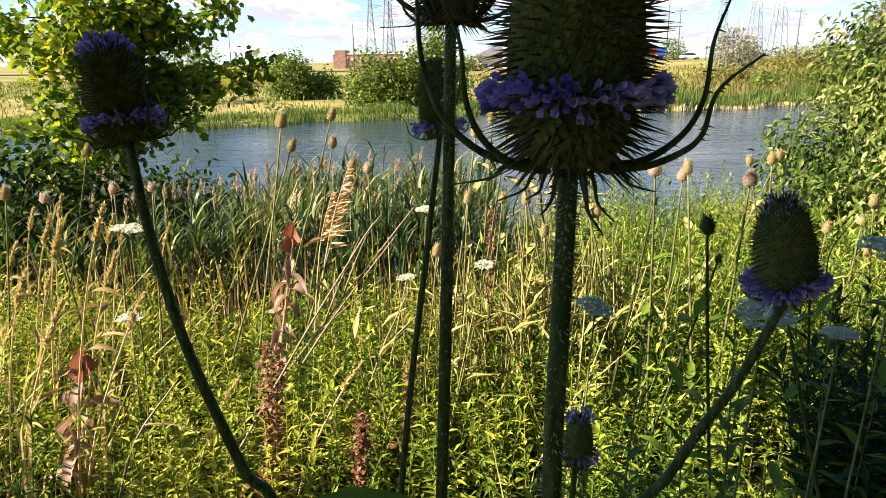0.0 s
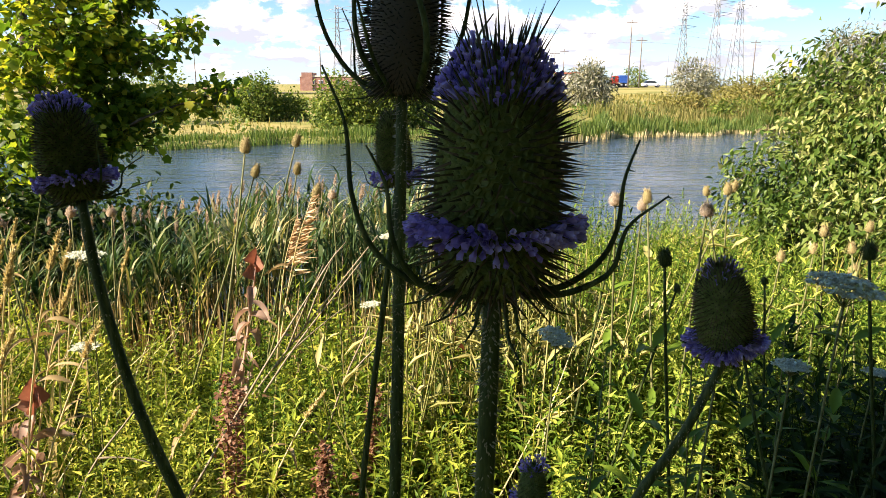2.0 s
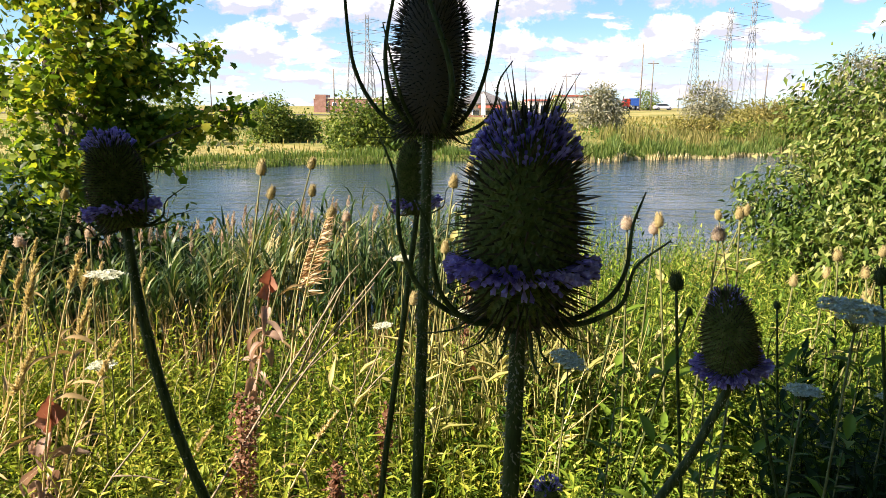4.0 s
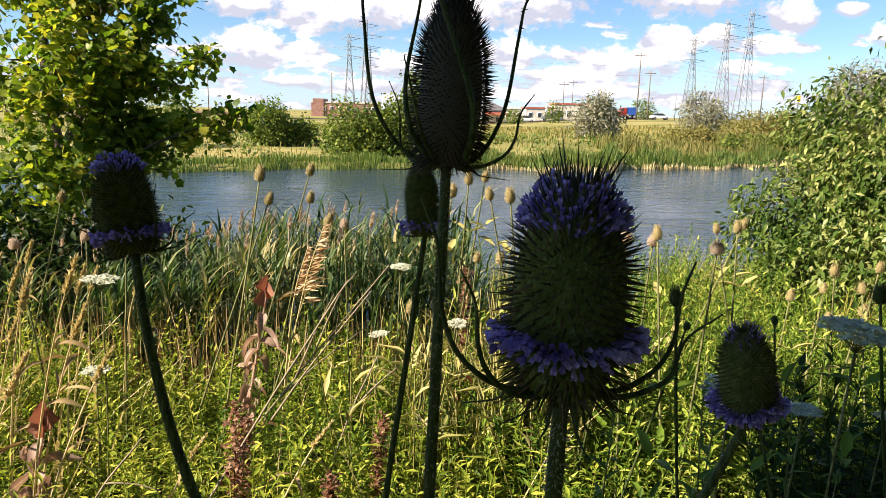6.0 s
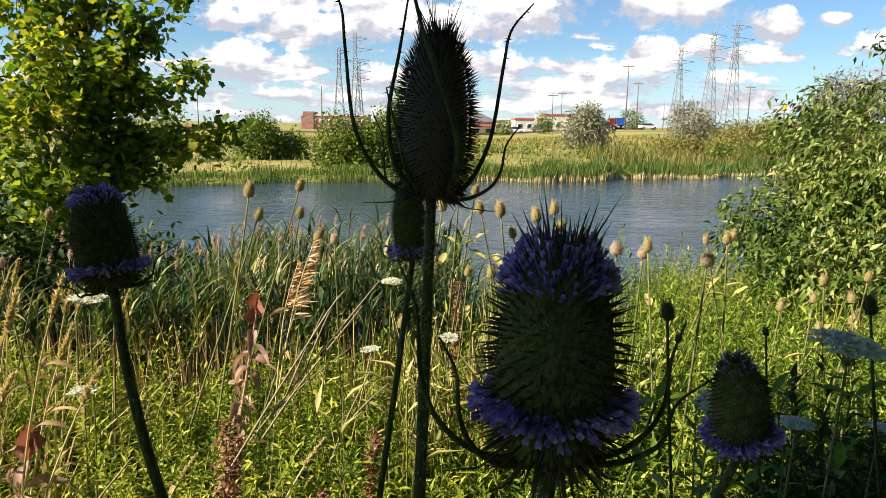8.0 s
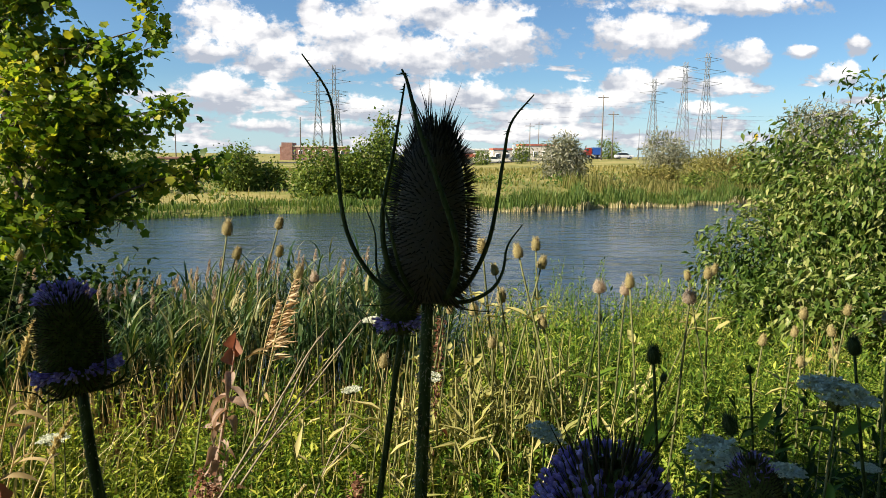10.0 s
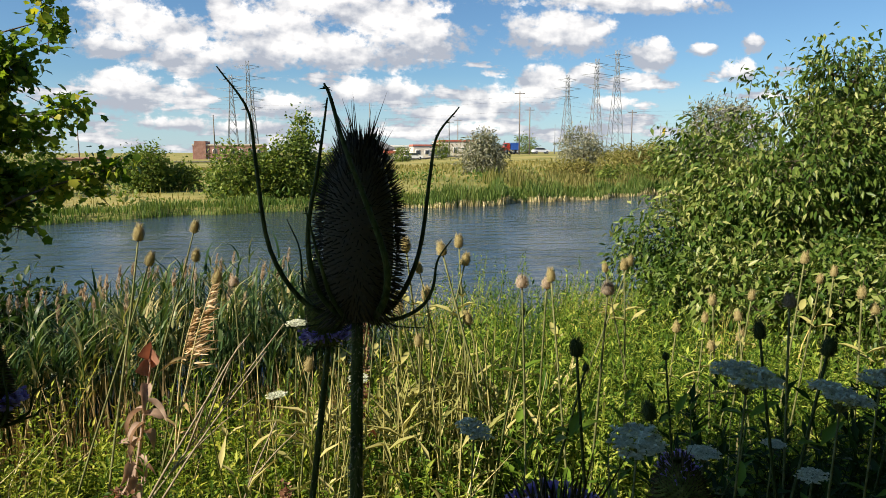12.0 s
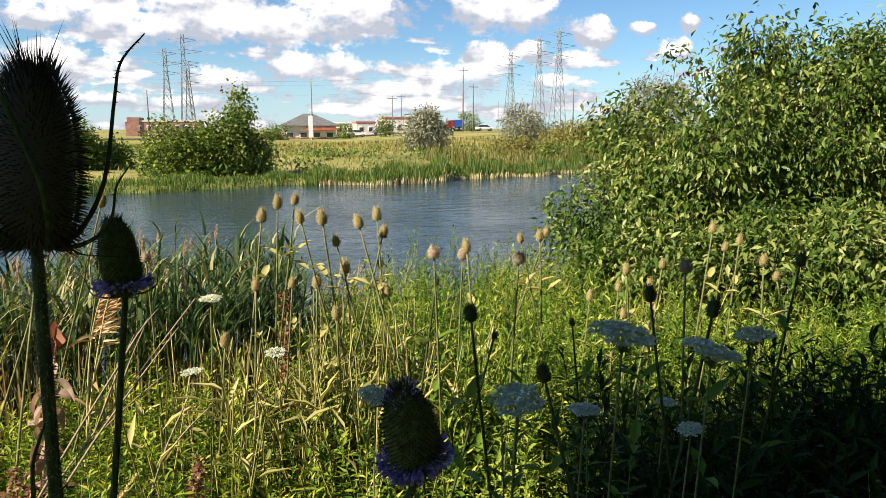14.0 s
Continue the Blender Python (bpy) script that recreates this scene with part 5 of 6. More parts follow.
def field_teasel(label, group, length, radius, mat, stem_mat, seed, height=1.55, lean=(0.06, 0.0), leaves=0, leaf_mat=None):
    r = np.random.default_rng(seed)
    t = thing("teasel", label, "teasel", group)
    line = curve([(-lean[0] * 3.2, -lean[1] * 3.2, 0), (-lean[0] * 1.9, -lean[1] * 1.9, height * 0.45), (-lean[0] * 0.5, -lean[1] * 0.5, height * 0.85), (0, 0, height)], 10)
    piece("stem", fast_mesh("stem", *tube(line, np.linspace(0.005, 0.0028, 10), 5), stem_mat, True), t)
    v, f = seed_head(length, radius, 160, seed)
    h = piece("head", fast_mesh("head", v, f, mat), t)
    h.matrix_local = Matrix.Translation((0, 0, height)) @ pose(0, 0, 0, -lean[1] * 120, lean[0] * 120, 0)
    for q in range(5):
        az = q * 1.257 + r.random() * 0.6
        c = bract_line(az, (radius * 1.5, length * 0.1), (radius * (2.0 + r.random()), length * (0.2 + 0.5 * r.random())), 0.003)
        b = piece("bract", fast_mesh("bract", *tube(c[::3], np.linspace(0.0016, 0.0004, len(c[::3])), 4), stem_mat), t)
        b.matrix_local = h.matrix_local
    for q in range(leaves):
        zz = height - 0.18 - 0.17 * (q // 2)
        az = (q % 2) * PI + (q // 2) * 0.9 + 0.3
        d = np.array([[math.cos(az), math.sin(az), 0.5]])
        lv, lf = scatter(LEAF_V, LEAF_F, sized(frames(d), np.array([0.085]), np.array([0.026])), np.array([[0, 0, 0.0]]))
        b = piece("leaf", fast_mesh("leaf", lv, lf, leaf_mat or M_FORB), t)
        b.location = (0, 0, zz)
    return t


def put_teasels(proto, places, r, spin=True, height=1.55):
    """Copies of a field teasel with their heads at the places; the last one made takes the plant itself."""
    for q, (x, y, z) in enumerate(places[::-1]):
        s = 0.90 + 0.32 * float(r.random())
        turn = float(r.random() * 40 - 20) if not spin else float(r.random() * 360)
        m = pose(x, y, z - 0.03 * s, 5 * float(r.standard_normal()), 5 * float(r.standard_normal()), turn) @ Matrix.Translation((0, 0, -height * s)) @ Matrix.Scale(s, 4)
        if q == len(places) - 1:
            proto.matrix_basis = m
        else:
            copy_thing(proto, m)


SEED_MID = [(0.11, 2.60, 1.32), (0.17, 2.60, 1.33), (0.19, 2.55, 1.27), (0.05, 2.65, 1.27), (0.27, 2.60, 1.26), (0.40, 2.55, 1.25), (0.48, 2.65, 1.26), (0.49, 2.6, 1.20),
            (0.32, 2.60, 1.17), (0.15, 2.60, 1.02), (0.24, 2.60, 1.02), (0.51, 2.60, 0.97), (0.02, 2.60, 1.02), (-0.10, 2.60, 0.82), (0.36, 2.7, 1.05), (0.30, 2.5, 0.92)]
SEED_RIGHT = [(0.76, 2.38, 1.17), (1.09, 2.5, 1.18), (1.16, 2.62, 1.17), (0.99, 2.44, 1.18), (1.9, 2.56, 1.17), (1.83, 2.38, 1.12), (1.99, 2.5, 1.12), (1.54, 2.62, 1.0),
              (1.28, 2.44, 0.94), (1.47, 2.56, 0.94), (2.09, 2.38, 0.99), (1.63, 2.5, 1.04), (1.67, 2.62, 0.84), (1.43, 2.44, 0.86), (1.62, 2.56, 0.94), (2.02, 2.38, 1.06)]
SEED_LEFT = [(-0.72, 2.80, 1.30), (-0.52, 2.80, 1.32), (-0.69, 2.80, 1.20), (-0.52, 2.80, 1.21), (-1.52, 2.80, 1.19), (-0.45, 2.80, 1.12), (-1.75, 2.6, 1.05)]
SEED_PINK = [(0.57, 2.10, 1.21), (0.85, 2.10, 1.18), (1.19, 1.70, 1.21), (-1.43, 2.80, 1.04), (-1.72, 2.80, 1.00), (-1.27, 2.80, 1.04), (-0.38, 2.80, 1.11), (0.75, 2.40, 1.14)]
SEED_DARK = [(0.48, 1.40, 1.21), (0.93, 1.45, 1.21), (1.06, 1.40, 1.18), (1.29, 1.40, 1.28), (0.65, 1.40, 1.06)]
G = "seed heads on the bank"
put_teasels(field_teasel("ripe yellow teasel seed head on a pale stem", G, 0.043, 0.0128, M_SEEDHEAD, M_PALE_STEM, 71, lean=(0.05, 0.01), leaves=2, leaf_mat=M_STALK), SEED_MID[::2], r)
put_teasels(field_teasel("ripe yellow teasel seed head on a pale stem", G, 0.039, 0.0122, M_SEEDHEAD, M_PALE_STEM, 72, lean=(-0.07, 0.02), leaves=2, leaf_mat=M_STALK), SEED_MID[1::2], r)
put_teasels(field_teasel("straw-yellow teasel seed head in the weeds", G, 0.038, 0.0115, M_SEEDHEAD, M_PALE_STEM, 73, lean=(0.09, 0.0), leaves=2, leaf_mat=M_STALK), SEED_RIGHT[::2], r)
put_teasels(field_teasel("straw-yellow teasel seed head in the weeds", G, 0.034, 0.0108, M_SEEDHEAD, M_PALE_STEM, 74, lean=(-0.05, 0.0), leaves=2, leaf_mat=M_STALK), SEED_RIGHT[1::2], r)
put_teasels(field_teasel("ochre teasel seed head above the reeds", G, 0.047, 0.0135, M_SEEDHEAD, M_PALE_STEM, 75, lean=(0.12, 0.0)), SEED_LEFT, r, False)
put_teasels(field_teasel("pale pinkish teasel head past its bloom", G, 0.030, 0.0140, M_PLUME, M_PALE_STEM, 76, lean=(0.03, 0.0)), SEED_PINK, r)
# these heads take the dark stem material instead of the yellow one
put_teasels(field_teasel("dark green teasel head on a dark leafy stem", G, 0.034, 0.0110, M_STEM, M_STEM, 77, lean=(0.10, 0.0), leaves=6), SEED_DARK, r)
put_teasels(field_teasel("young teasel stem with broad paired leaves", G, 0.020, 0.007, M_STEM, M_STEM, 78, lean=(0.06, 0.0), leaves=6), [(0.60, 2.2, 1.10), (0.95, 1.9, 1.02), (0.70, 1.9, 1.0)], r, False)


def curled_leaf(length, width, bend, twist, fold):
    """A dry leaf along +x: bent down, twisted and folded along its midrib."""
    k = np.linspace(0, 1, 9)
    a = bend * k
    mid = np.stack([np.cumsum(np.cos(a)), 0 * k, -np.cumsum(np.sin(a))], -1) * length / 9
    w = width * 0.5 * np.sin(np.pi * (0.06 + 0.94 * k) ** 0.75) * (1 + 0.15 * np.sin(9 * k + twist))
    up = np.stack([np.sin(a), 0 * k, np.cos(a)], -1)
    side = np.array([0, 1.0, 0]) * np.cos(twist * k)[:, None] + up * np.sin(twist * k)[:, None]
    lift = up * np.cos(twist * k)[:, None] - np.array([0, 1.0, 0]) * np.sin(twist * k)[:, None]
    V = np.stack([mid - side * w[:, None] + lift * (fold * w)[:, None], mid, mid + side * w[:, None] + lift * (fold * w)[:, None]], 1).reshape(-1, 3)
    i, j = np.meshgrid(np.arange(8), np.arange(2), indexing="ij")
    p = (i * 3 + j).ravel()
    F = np.concatenate([np.stack([p, p + 1, p + 4], -1), np.stack([p, p + 4, p + 3], -1)])
    return V - V[1], F


def set_leaf(leaf, at, az, tilt):
    """Turns a leaf towards az, tilted up, and moves it to its node."""
    m = np.array(Matrix.Rotation(az, 3, "Z") @ Matrix.Rotation(-tilt, 3, "Y"))
    return leaf[0] @ m.T + at, leaf[1]


def leafy_plant(label, x, y, z, leaves, length, width, mat, seed, lean=0.05, bare=0.35):
    """A single upright weed: a thin stem with lance leaves in a spiral."""
    r = np.random.default_rng(seed)
    g = float(ground_z(x, y))
    t = thing("goldenrod_plant", label, "plant", "tall weeds in the half shade", (x - lean, y, g))
    line = curve([(0, 0, 0), (lean * 0.2, 0.01, (z - g) * 0.5), (lean, 0, z - g)], 10)
    piece("stem", fast_mesh("stem", *tube(line, np.linspace(0.0032, 0.0014, 10), 5), M_PALE_STEM, True), t)
    leaf = [fast_mesh("leaf", *curled_leaf(length, width, 0.5 + 0.3 * k, 0.3 * (k - 1), 0.35), mat, True) for k in range(3)]
    for q in range(leaves):
        k = bare + (1 - bare) * q / (leaves - 1)
        ob = piece("leaf", leaf[q % 3], t)
        at = [float(np.interp(k, np.linspace(0, 1, 10), line[:, c])) for c in range(3)]
        s = (1.1 - 0.55 * (k - bare) / (1 - bare)) * (0.8 + 0.4 * r.random())
        ob.matrix_local = Matrix.Translation(at) @ Matrix.Rotation(q * 2.4 + 0.4 * r.random(), 4, "Z") @ Matrix.Rotation(-(0.35 + 0.6 * k ** 3), 4, "Y") @ Matrix.Scale(float(s), 4)
    return t


def umbel(label, x, y, z, size, seed, tilt=(0, 0)):
    """Wild carrot: a flat white umbel of small clusters on a thin stem."""
    r = np.random.default_rng(seed)
    g = float(ground_z(x, y))
    t = thing("wild_carrot", label, "flower", "wild carrot flowers", (x - 0.05, y, g))
    line = curve([(0, 0, 0), (0.03, 0.01, (z - g) * 0.5), (0.05, 0, z - g - 0.35 * size)], 8)
    piece("stem", fast_mesh("stem", *tube(line, np.linspace(0.0035, 0.002, 8), 5), M_PALE_STEM, True), t)
    hub = line[-1]
    n = 34
    k = np.sqrt((np.arange(n) + 0.5) / n)
    a = np.arange(n) * 2.399963
    tip = hub + np.stack([k * np.cos(a) * size / 2, k * np.sin(a) * size / 2, size * 0.35 + 0.06 * size * (1 - k * k) + r.standard_normal(n) * size * 0.02], -1)
    tip[:, 2] += (tip[:, 0] - hub[0]) * tilt[0] + (tip[:, 1] - hub[1]) * tilt[1]
    rv = scatter(STEM_V, STEM_F, sized(frames(tip - hub), np.linalg.norm(tip - hub, axis=1), np.full(n, 0.0012), np.full(n, 0.0012)), np.repeat(hub[None], n, 0))
    piece("ray_whorl", fast_mesh("ray_whorl", *rv, M_PALE_STEM), t)
    m = 30
    c = np.repeat(tip, m, 0) + r.standard_normal((n * m, 3)) * (size * 0.047, size * 0.047, size * 0.014)
    d = np.stack([r.standard_normal(n * m), r.standard_normal(n * m), 0.3 * r.random(n * m)], -1)
    l = np.full(n * m, size * 0.098) * (0.7 + 0.5 * r.random(n * m))
    fv = scatter(*T_LEAF4, sized(frames(d, r.standard_normal(n * m) * 0.5), l, l * 0.8), c)
    piece("umbel", fast_mesh("umbel", *fv, M_UMBEL), t)
    return t


for q, (x, y, z) in enumerate([(0.345, 1.30, 1.03), (0.40, 1.22, 0.86), (0.30, 1.18, 0.76), (0.52, 1.32, 1.02), (0.46, 1.14, 0.80), (0.24, 1.32, 0.74), (0.62, 1.46, 1.05), (0.80, 1.5, 1.0), (0.98, 1.55, 0.98), (0.14, 1.30, 0.66)]):
    leafy_plant("dark green goldenrod plant with narrow leaves in shade", x, y, z, 30, 0.085, 0.018, M_FORB, 300 + q, 0.03 * (-1) ** q)
for q, (x, y, z, s, tl) in enumerate([(0.66, 1.10, 1.225, 0.10, (-0.1, 0.1)), (0.84, 1.10, 1.18, 0.095, (-0.25, 0.1)), (0.47, 1.10, 1.125, 0.085, (0.1, 0.2)), (0.62, 1.15, 1.07, 0.055, (0, 0)),
                                      (0.30, 1.56, 0.965, 0.075, (-0.3, 0.2)), (0.88, 1.20, 0.98, 0.05, (0.2, 0)), (1.01, 1.20, 1.165, 0.07, (0.2, 0)), (1.02, 1.5, 0.9, 0.05, (0, 0))]):
    umbel("flat white wild carrot umbel in the shade", x, y, z, s, 80 + q, tl)
for q, (x, y, z, s, tl) in enumerate([(-0.14, 2.60, 0.97, 0.07, (0, 0.1)), (-0.22, 2.60, 0.70, 0.07, (0.1, 0)), (-1.08, 2.20, 1.0, 0.10, (-0.1, 0)), (-1.12, 2.20, 0.69, 0.08, (0, 0)), (0.08, 2.5, 0.78, 0.07, (0, 0.2))]):
    umbel("sunlit white wild carrot umbel in the grass", x, y, z, s, 90 + q, tl)


def dry_plume_grass(label, x, y, z, size, seed, group="dry grass stalks", lean=0.1, droop=1.0, mat=None):
    """A tall dry grass stalk whose spikelets hang to one side."""
    r = np.random.default_rng(seed)
    g = float(ground_z(x, y))
    t = thing("dry_grass_stalk", label, "grass", group, (x - lean * 2, y, g))
    line = curve([(0, 0, 0), (lean * 0.7, 0, (z - g) * 0.45), (lean * 1.6, 0, (z - g) * 0.8), (lean * 2 + 0.04, 0, z - g)], 12)
    piece("stem", fast_mesh("stem", *tube(line, np.linspace(0.0045, 0.0015, 12), 5), M_STRAW, True), t)
    n = 330 if droop < 0.6 else 72
    k = r.random(n) if droop < 0.6 else np.repeat((np.arange(24) + 0.5) / 24, 3) + 0.02 * r.standard_normal(n)
    idx = (1 - size / (z - g)) + k * size / (z - g)
    p = np.stack([np.interp(idx, np.linspace(0, 1, 12), line[:, c]) for c in range(3)], -1)
    if droop < 0.6:
        d = np.stack([0.75 * droop + 0.3 * r.standard_normal(n), 0.4 * r.standard_normal(n), 0.35 - 0.5 * droop * r.random(n)], -1)
        d[:, 2] += 0.45
        l = size * (0.05 + 0.08 * r.random(n)) * (1.2 - 0.5 * k)
        w = l * 0.28
    else:
        d = np.stack([0.9 + 0.1 * r.standard_normal(n), 0.45 * r.standard_normal(n), 0.42 + 0.16 * r.standard_normal(n)], -1)
        l = size * (0.12 + 0.09 * r.random(n)) * (1.25 - 0.8 * k)
        w = np.full(n, 0.009)
    v = scatter(*T_LEAF4, sized(frames(d, r.random(n) * 6.28), l, w), p)
    piece("seed_head", fast_mesh("seed_head", *v, mat or M_STRAW), t)
    for q in range(2 + seed % 3 if droop < 0.6 else 3):
        h = 0.35 + 0.4 * r.random()
        p = np.array([np.interp(h, np.linspace(0, 1, 12), line[:, c]) for c in range(3)])
        lv, lf = set_leaf(curled_leaf(0.10 + 0.08 * r.random(), 0.009 + 0.008 * r.random(), 1.0 + 1.4 * r.random(), 1.5 * r.standard_normal(), 0.5), p, 6.28 * r.random(), 0.9)
        piece("leaf", fast_mesh("leaf", lv, lf, M_DEADREED, True), t, "long curled dry leaf")
    return t


dry_plume_grass("tall pale dry grass plume hanging to one side", -0.47, 2.6, 1.12, 0.46, 101, lean=0.09, mat=M_GOLDPLUME)
dry_plume_grass("tall pale dry grass plume hanging to one side", -0.55, 2.7, 1.02, 0.34, 102, lean=0.05, mat=M_GOLDPLUME)
for q, (x, y, z, ln, s) in enumerate([(-1.03, 1.9, 1.14, 0.10, 0.16), (-1.19, 1.9, 0.86, 0.12, 0.2), (-0.95, 1.9, 0.88, 0.14, 0.16), (-1.07, 2.0, 0.97, 0.10, 0.18), (-1.28, 2.1, 1.05, 0.06, 0.2),
                                      (-1.35, 2.0, 0.92, 0.08, 0.18), (-1.5, 2.4, 1.0, 0.08, 0.16),
                                      (-0.70, 1.9, 0.62, 0.10, 0.12), (-1.22, 2.3, 1.02, 0.05, 0.15), (-0.35, 2.0, 0.62, 0.12, 0.13), (-1.75, 2.9, 0.98, 0.05, 0.15), (-1.95, 3.0, 0.9, 0.05, 0.15), (-1.45, 2.3, 0.86, 0.07, 0.16),
                                      (-1.58, 2.2, 0.78, 0.09, 0.16), (-1.85, 2.7, 0.82, 0.08, 0.15), (-1.38, 2.7, 0.92, 0.07, 0.15), (-1.3, 2.9, 0.85, 0.05, 0.15)]):
    dry_plume_grass("straw-yellow dry grass seed head on a thin stalk", x, y, z, s * 1.25, 110 + q, "dry grass stalks", ln, 0.35)


def dock(label, x, y, z, seed, lean=0.03):
    """A dock stalk with dense rust-brown seed clusters."""
    r = np.random.default_rng(seed)
    g = float(ground_z(x, y))
    t = thing("dock", label, "plant", "dry dock stalks", (x, y, g))
    line = curve([(0, 0, 0), (lean * 0.3, 0.0, (z - g) * 0.5), (lean, 0.0, z - g)], 10)
    piece("stem", fast_mesh("stem", *tube(line, np.linspace(0.005, 0.002, 10), 5), M_DOCK, True), t)
    n = 520
    k = 0.42 + 0.58 * r.random(n)
    p = np.stack([np.interp(k, np.linspace(0, 1, 10), line[:, c]) for c in range(3)], -1) + r.standard_normal((n, 3)) * (0.012, 0.012, 0.006)
    d = r.standard_normal((n, 3))
    l = 0.010 + 0.010 * r.random(n)
    piece("seed_spike", fast_mesh("seed_spike", *scatter(*T_LEAF4, sized(frames(d), l, l * 0.8), p), M_DOCK), t)
    n = 5
    az = r.random(n) * 6.28
    d = np.stack([np.cos(az), np.sin(az), 0.2 + 0.5 * r.random(n)], -1)
    l = 0.14 + 0.10 * r.random(n)
    pz = np.stack([0 * az, 0 * az, (z - g) * (0.15 + 0.3 * r.random(n))], -1)
    for q in range(n):
        lv, lf = set_leaf(curled_leaf(float(l[q]) * 0.8, float(l[q]) * 0.2, 1.5, 2.0 * r.standard_normal(), 0.7), pz[q], float(az[q]), float(d[q][2]))
        piece("leaf", fast_mesh("leaf", lv, lf, M_DOCK, True), t)
    return t


for q, (x, y, z) in enumerate([(-0.60, 1.9, 0.72), (-0.33, 1.9, 0.50), (-0.62, 2.05, 0.6), (-0.20, 2.2, 0.55), (0.10, 2.9, 0.9)]):
    dock("rust-brown dried dock stalk with seed clusters", x, y, z, 130 + q)


def withered(label, x, y, z, seed):
    """A withered plant with curled reddish leaves along its stalk."""
    r = np.random.default_rng(seed)
    g = float(ground_z(x, y))
    t = thing("withered_plant", label, "plant", "", (x - 0.06, y, g))
    line = curve([(0, 0, 0), (-0.02, 0, (z - g) * 0.4), (0.02, 0, (z - g) * 0.7), (0.07, 0, z - g)], 12)
    piece("stem", fast_mesh("stem", *tube(line, np.linspace(0.008, 0.004, 12), 6), M_WITHER, True), t)
    for q in range(20):
        k = 0.3 + 0.7 * q / 19
        p = np.array([np.interp(k, np.linspace(0, 1, 12), line[:, c]) for c in range(3)])
        top = q > 16
        leaf = curled_leaf(0.080 + 0.02 * r.random(), 0.058, -0.5, 0.3, 1.3) if top else curled_leaf(0.10 + 0.06 * r.random(), 0.030 + 0.016 * r.random(), 0.6 + 1.6 * r.random(), 2.4 * r.standard_normal(), 0.9)
        v, f = set_leaf(leaf, p, q * 2.6 + r.random(), 1.25 if top else -0.5 + 1.2 * r.random())
        piece("leaf", fast_mesh("leaf", v, f, M_REDLEAF if top else M_WITHER, True), t, "folded rust-red leaf" if top else "")
    return t


withered("withered plant with curled reddish-brown leaves", -0.66, 2.6, 0.86, 141)
withered("withered plant with curled reddish-brown leaves", -1.16, 1.95, 0.62, 142)


def dead_stalk(label, pts, forks, seed):
    t = thing("dead_stalk", label, "plant", "", pts[0])
    o = np.array(pts[0])
    c = curve(np.array(pts) - o, 10)
    piece("stem", fast_mesh("stem", *tube(c, np.linspace(0.0045, 0.0025, 10), 5), M_BLEACHED, True), t)
    for k, e in forks:
        s = c[k]
        piece("branch", fast_mesh("branch", *tube(curve([s, 0.5 * (s + np.array(e) - o) + (0, 0, 0.01), np.array(e) - o], 6), np.linspace(0.004, 0.0015, 6), 4), M_BLEACHED, True), t)


dead_stalk("bleached dead stalk leaning through the grass", [(-0.86, 2.35, 0.15), (-0.62, 2.38, 0.45), (-0.44, 2.4, 0.68), (-0.17, 2.4, 1.02)], [(5, (-0.36, 2.38, 0.92)), (4, (-0.26, 2.42, 0.78)), (6, (-0.33, 2.4, 0.94))], 151)
dead_stalk("bleached dead stalk leaning through the grass", [(-0.42, 2.2, 0.1), (-0.30, 2.25, 0.5), (-0.20, 2.3, 0.72)], [(5, (-0.12, 2.28, 0.7))], 152)
dead_stalk("bleached dead stalk leaning through the grass", [(-0.70, 1.85, 0.35), (-0.50, 2.0, 0.685), (-0.40, 2.15, 0.84), (-0.30, 2.3, 0.99)], [(7, (-0.27, 2.3, 1.02))], 154)
dead_stalk("bleached dead stalk leaning through the grass", [(-0.56, 2.25, 0.5), (-0.45, 2.35, 0.65), (-0.24, 2.5, 0.90)], [], 155)
dead_stalk("bleached dead stalk leaning through the grass", [(-1.05, 1.75, 0.1), (-0.95, 1.78, 0.45), (-0.80, 1.8, 0.66)], [(6, (-0.75, 1.8, 0.5))], 153)

# ---------------------------------------------------------------- beyond the meadow


def window_in(parent, x0, x1, y, z0, z1, frame_mat):
    """A window on a wall that faces the pond: frame and pane."""
    w = piece("window", fast_mesh("window", [(x0, y - 0.06, z0), (x1, y - 0.06, z0), (x1, y - 0.06, z1), (x0, y - 0.06, z1), (x0, y + 0.02, z0), (x1, y + 0.02, z0), (x1, y + 0.02, z1), (x0, y + 0.02, z1)],
                                  [(0, 1, 2, 3), (0, 4, 5, 1), (1, 5, 6, 2), (2, 6, 7, 3), (3, 7, 4, 0)], frame_mat), parent)
    e = 0.12
    piece("pane", fast_mesh("pane", [(x0 + e, y - 0.09, z0 + e), (x1 - e, y - 0.09, z0 + e), (x1 - e, y - 0.09, z1 - e), (x0 + e, y - 0.09, z1 - e)], [(0, 1, 2, 3)], M_GLASS), w)


def flat_building(label, x, y, w, d, h, wall, trim, cols, rows, z=None, group="", tall=None):
    g = float(ground_z(x + w / 2, y)) - 0.3 if z is None else z
    t = thing("building", label, "building", group, (x, y, g))
    part("wall", box(0, w, 0, d, 0, h, 0.05), wall, t)
    part("parapet", box(-0.15, w + 0.15, -0.15, d + 0.15, h, h + 0.45, 0.04), trim, t)
    if tall:
        part("stair_block", box(tall[0], tall[1], -0.4, d * 0.6, 0, tall[2], 0.05), wall, t)
    for cc in range(cols):
        for rr in range(rows):
            x0 = (cc + 0.25) * w / cols
            z0 = 0.9 + rr * (h - 0.6) / rows
            window_in(t, x0, x0 + 0.5 * w / cols, -0.0, z0, z0 + (h - 0.6) / rows * 0.5, M_WHITE)
    return t


